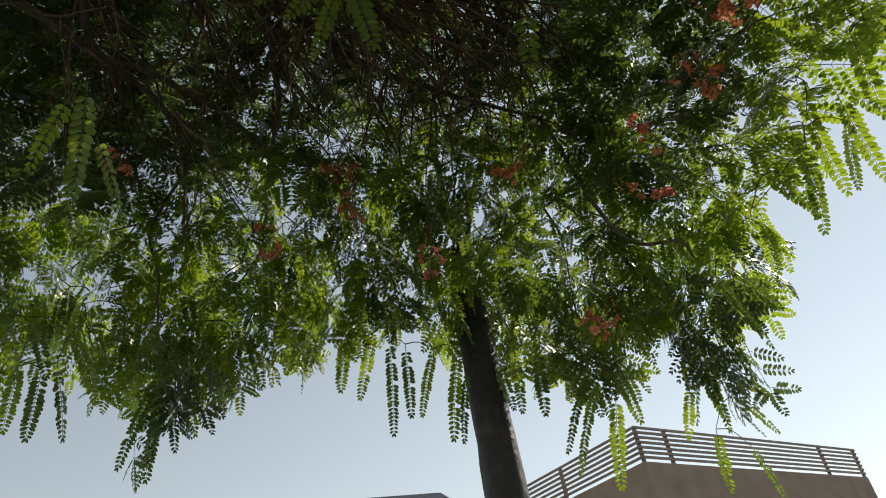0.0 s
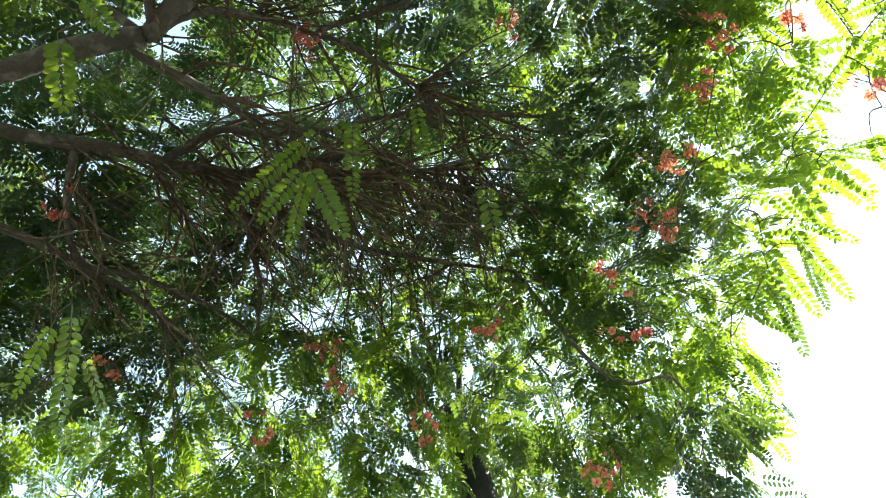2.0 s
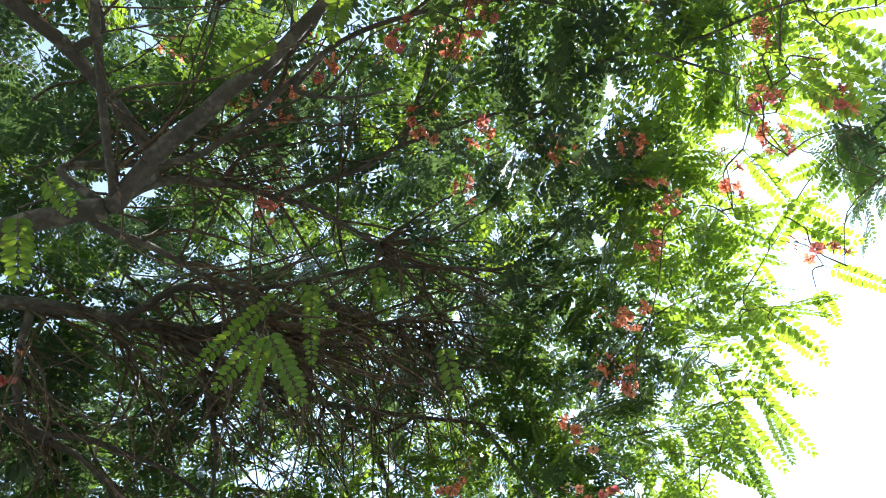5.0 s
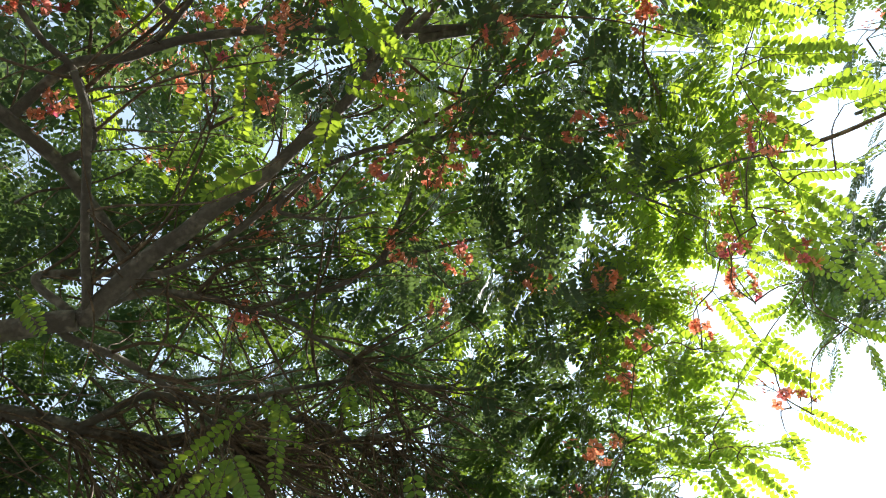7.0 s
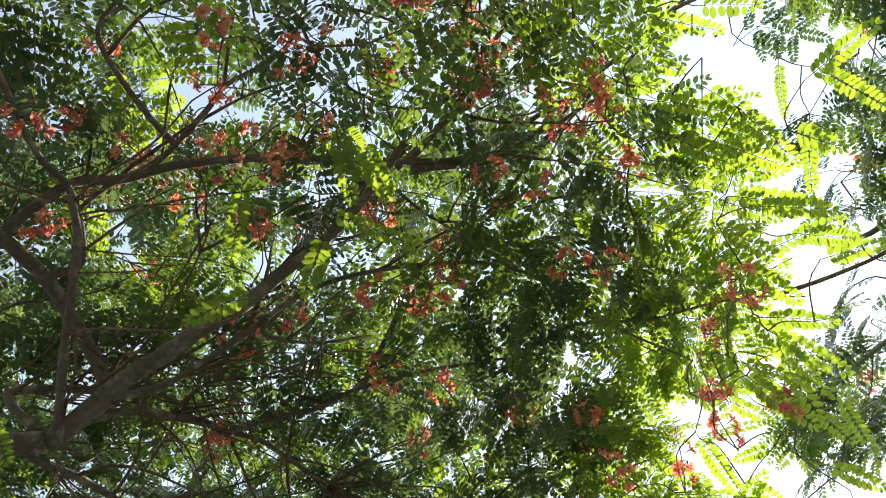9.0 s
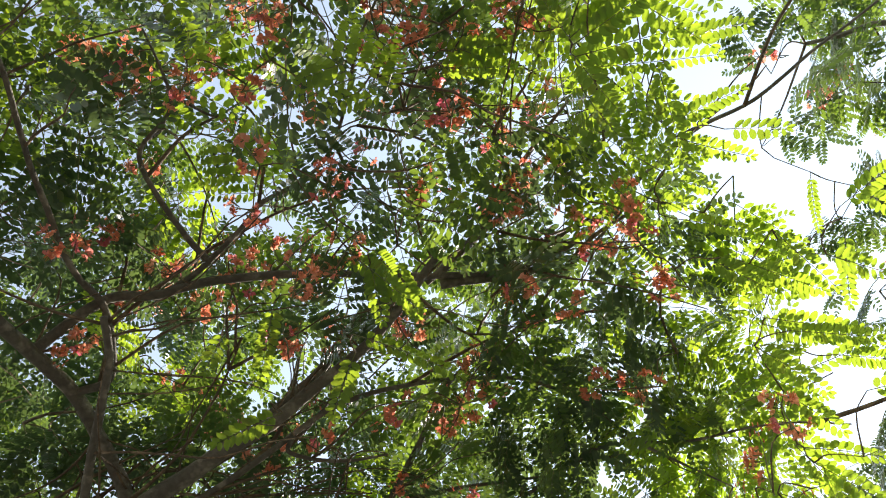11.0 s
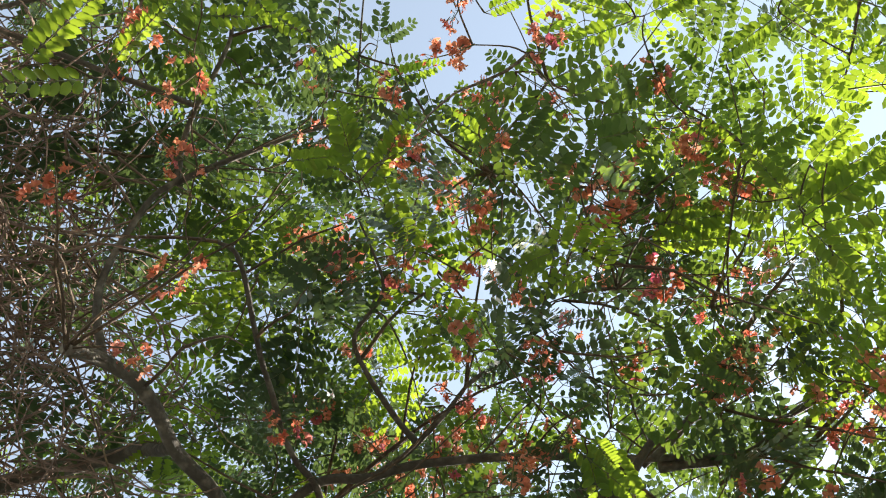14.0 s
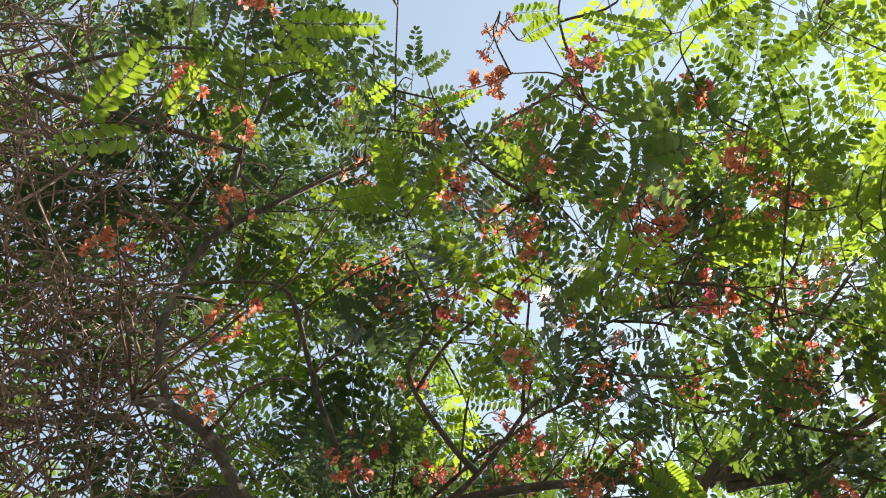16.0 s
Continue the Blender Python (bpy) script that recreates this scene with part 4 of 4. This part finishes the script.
for k in range(4):
    r, s = random.Random(600 + k), Soup()
    s.tube([Vector((0, 0, -0.05)), Vector((0.004, 0, 0)), Vector((0.002, 0.004, 0.05)), Vector((0, 0, 0.085))], 0.0018, 0.0008, 5)
    for i in range(7):
        z, a = 0.05 + 0.006 * i, 2.4 * i
        tip = Vector((math.cos(a) * (0.016 - 0.0016 * i), math.sin(a) * (0.016 - 0.0016 * i), z + 0.012))
        s.tube([Vector((0, 0, z)), tip], 0.0006, 0.0006, 3)
        s.tube([tip, tip + Vector((0, 0, 0.004)), tip + Vector((0, 0, 0.009))], 0.0018, 0.001, 5, 1)
    stem_meshes.append(s.mesh("inflorescence", [STALK, PETAL]))


def blossoms(tree, places):
    for x, y, z in places:
        if tree is flame_tree and x > edge(y) + 0.06:
            continue
        ob = new("inflorescence", rng.choice(stem_meshes))
        d = Vector((rng.uniform(-0.5, 0.5), rng.uniform(-0.5, 0.5), rng.uniform(0.2, 1.0)))
        ob.matrix_world = Matrix.Translation((x, y, z)) @ turn_to(d, rng.uniform(0, 6)) @ pose(0, 0, 0, 0, 90, 0)
        settle(ob, tree)
        hang(tree, Vector((x, y, z)) - d.normalized() * 0.045)
        for k in range(rng.randint(5, 10)):
            a = rng.uniform(0, 6.28)
            f = new("flower", rng.choice(flower_meshes))
            out = Vector((math.cos(a), math.sin(a), rng.uniform(-0.3, 0.5)))
            f.matrix_world = Matrix.Translation(out * rng.uniform(0.010, 0.034) + Vector((0, 0, rng.uniform(-0.03, 0.05)))) @ turn_to(out, a) @ pose(0, 0, 0, 0, 90, 0) @ Matrix.Scale(rng.uniform(0.7, 1.0), 4)
            f.parent = ob


blossoms(flame_tree, [
    (0.77, 1.07, 2.59), (0.71, 1.07, 2.65), (-0.60, 0.98, 3.00), (0.78, 0.91, 2.64),
    (0.86, 0.78, 2.73), (1.07, 0.69, 2.45), (0.04, 0.69, 3.05), (0.88, 0.67, 2.72),
    (0.48, 0.67, 2.93), (0.73, 0.62, 2.89), (0.97, 0.62, 2.64), (0.55, 0.56, 2.93),
    (0.82, 0.56, 2.78), (1.18, 0.55, 2.45), (0.43, 0.52, 2.97), (1.02, 0.50, 2.59),
    (1.16, 0.44, 2.48), (0.97, 0.41, 2.61), (1.08, 0.41, 2.53), (0.21, 0.35, 2.98),
    (0.47, 0.34, 2.97), (0.40, 0.31, 2.99), (0.54, 0.29, 2.96), (0.96, 0.28, 2.59),
    (0.78, 0.23, 2.86), (0.85, 0.22, 2.82), (1.20, 0.22, 2.51), (1.00, 0.19, 2.61),
    (-0.23, 0.16, 3.06), (0.15, 0.15, 2.98)])
blossoms(flame_tree, [
    (0.70, 0.07, 2.90), (0.61, 0.05, 2.96), (0.88, 0.01, 2.83), (1.18, -0.01, 2.62),
    (0.17, -0.01, 2.90), (-0.24, -0.03, 3.05), (0.76, -0.04, 2.92), (0.27, -0.05, 2.97),
    (1.12, -0.06, 2.70), (0.83, -0.07, 2.88), (0.73, -0.10, 2.97), (0.63, -0.12, 3.04),
    (0.08, -0.12, 2.97), (0.82, -0.14, 2.93), (0.40, -0.16, 3.04), (0.23, -0.17, 2.99),
    (1.19, -0.17, 2.66), (0.72, -0.18, 3.04), (0.63, -0.20, 3.12), (0.09, -0.22, 2.99),
    (-0.42, -0.25, 2.79), (0.62, -0.28, 3.11), (0.50, -0.29, 3.10), (1.16, -0.29, 2.70),
    (0.19, -0.30, 3.01), (0.66, -0.32, 3.06), (0.10, -0.33, 3.01), (-0.38, -0.36, 2.92),
    (0.12, -0.41, 3.02), (0.39, -0.44, 3.05)])
blossoms(flame_tree, [
    (0.58, -0.48, 2.99), (-0.57, -0.50, 2.89), (-0.38, -0.55, 2.97), (-0.02, -0.55, 2.97),
    (0.41, -0.56, 3.03), (0.17, -0.56, 3.02), (0.28, -0.63, 3.01), (0.14, -0.64, 3.01),
    (0.87, -0.66, 2.86), (-0.02, -0.66, 3.00), (0.74, -0.67, 2.92), (-0.37, -0.68, 2.96),
    (0.42, -0.68, 2.99), (0.09, -0.73, 3.00), (0.25, -0.74, 2.98), (-0.43, -0.75, 2.94),
    (0.10, -0.82, 2.99), (-0.31, -0.86, 2.94)])
blossoms(young_tree, [
    (0.12, 1.52, 2.51), (0.49, 1.52, 2.26), (-0.28, 1.49, 2.60), (-0.06, 1.47, 2.65),
    (-0.08, 1.40, 2.75), (0.33, 1.36, 2.65), (0.67, 1.32, 2.50), (-0.59, 1.25, 2.72),
    (0.67, 1.22, 2.60)])
more = []
while len(more) < 58:
    x, y = rng.uniform(-0.25, 0.95), rng.uniform(-0.72, 0.5)
    if x < edge(y) - 0.05:
        z = underside(x, y)
        for k in range(rng.choice((1, 2, 3))):
            more.append((x + rng.gauss(0, 0.05), y + rng.gauss(0, 0.05), z + rng.uniform(-0.06, 0.2)))
blossoms(flame_tree, more)
blossoms(side_tree, [tuple(q + Vector((0, 0, 0.03))) for q in rng.sample(wood[side_tree][60:], 18)])

tie()
for tree in stalks:
    tagged(settle(new("brushwood", stalks[tree].mesh("brushwood", [TWIG])), tree), "thin brown leaf stalks", kind="stuff")
# ---- ground and buildings ----
bm = bmesh.new()
bmesh.ops.create_grid(bm, x_segments=40, y_segments=40, size=400)
tagged(part("ground", bm, GROUND), "dusty grey-brown open ground", "ground", kind="structure")


def house():
    """Flat-roofed house whose corner faces the trees, with a slatted rail round the roof."""
    base = tagged(new("house"), "flat-roofed house with brown rendered walls and a slatted roof railing", "house")
    corner, a, c = Vector((7.6, 22.85, 0)), Vector((0.85, 0.53, 0)).normalized(), None
    c = Vector((-a.y, a.x, 0))
    base.matrix_world = Matrix.Translation(corner) @ Matrix((a, c, (0, 0, 1))).transposed().to_4x4()
    wide, deep, high = 13.6, 11.0, 8.0
    bm = bmesh.new()
    box(bm, (0, 0, 0), (wide, deep, high))
    bmesh.ops.bevel(bm, geom=bm.edges[:], offset=0.03, segments=2)
    part("wall", bm, WALL, base)
    bm = bmesh.new()
    box(bm, (-0.12, -0.12, 6.6), (wide + 0.12, deep + 0.12, 6.85))
    part("ledge", bm, WALL, base)
    for x in (1.6, 5.2, 8.8, 11.8):
        for z in (1.0, 4.2):
            bm = bmesh.new()
            box(bm, (x - 0.6, -0.03, z), (x + 0.6, 0.05, z + 1.5))
            w = part("window", bm, GLASS, base, "dark glazed window")
            bm = bmesh.new()
            for lo, hi in (((x - 0.68, -0.06, z - 0.08), (x - 0.6, 0.02, z + 1.58)), ((x + 0.6, -0.06, z - 0.08), (x + 0.68, 0.02, z + 1.58)), ((x - 0.6, -0.06, z - 0.08), (x + 0.6, 0.02, z)), ((x - 0.6, -0.06, z + 1.5), (x + 0.6, 0.02, z + 1.58)), ((x - 0.03, -0.06, z), (x + 0.03, -0.032, z + 1.5))):
                box(bm, lo, hi)
            part("frame", bm, RAIL, w)
    for k in range(7):
        z = high + 0.12 + 0.17 * k
        for lo, hi in (((0, 0.0, z), (wide, 0.05, z + 0.085)), ((0, 0.05, z), (0.05, deep, z + 0.085))):
            bm = bmesh.new()
            box(bm, lo, hi)
            part("rail", bm, RAIL, base)
    for x, y in ((0.06, 0.06), (1.5, 0.06), (10.9, 0.06), (13.5, 0.06), (0.06, 4.0), (0.06, 8.0), (0.06, 10.85)):
        bm = bmesh.new()
        box(bm, (x, y, high), (x + 0.12, y + 0.09, high + 1.24))
        part("post", bm, RAIL, base)


house()


def shed():
    base = tagged(new("warehouse"), "far building with a shallow blue-grey sheet roof", "building")
    base.matrix_world = pose(-6.0, 46.0, 0, 0, 0, 4)
    bm = bmesh.new()
    box(bm, (-9, 0, 0), (7.4, 12, 12.6))
    part("wall", bm, WALL, base)
    bm = bmesh.new()
    v = [bm.verts.new(p) for p in ((-9.3, -0.3, 12.6), (10.4, -0.3, 12.6), (10.4, 12.3, 12.6), (-9.3, 12.3, 12.6), (-9.3, -0.3, 15.6), (7.8, -0.3, 14.65), (7.8, 12.3, 14.65), (-9.3, 12.3, 15.6))]
    for f in ((0, 1, 2, 3), (4, 7, 6, 5), (0, 4, 5, 1), (1, 5, 6, 2), (2, 6, 7, 3), (3, 7, 4, 0)):
        bm.faces.new([v[i] for i in f])
    bmesh.ops.recalc_face_normals(bm, faces=bm.faces[:])
    part("roof", bm, ROOF, base)


shed()
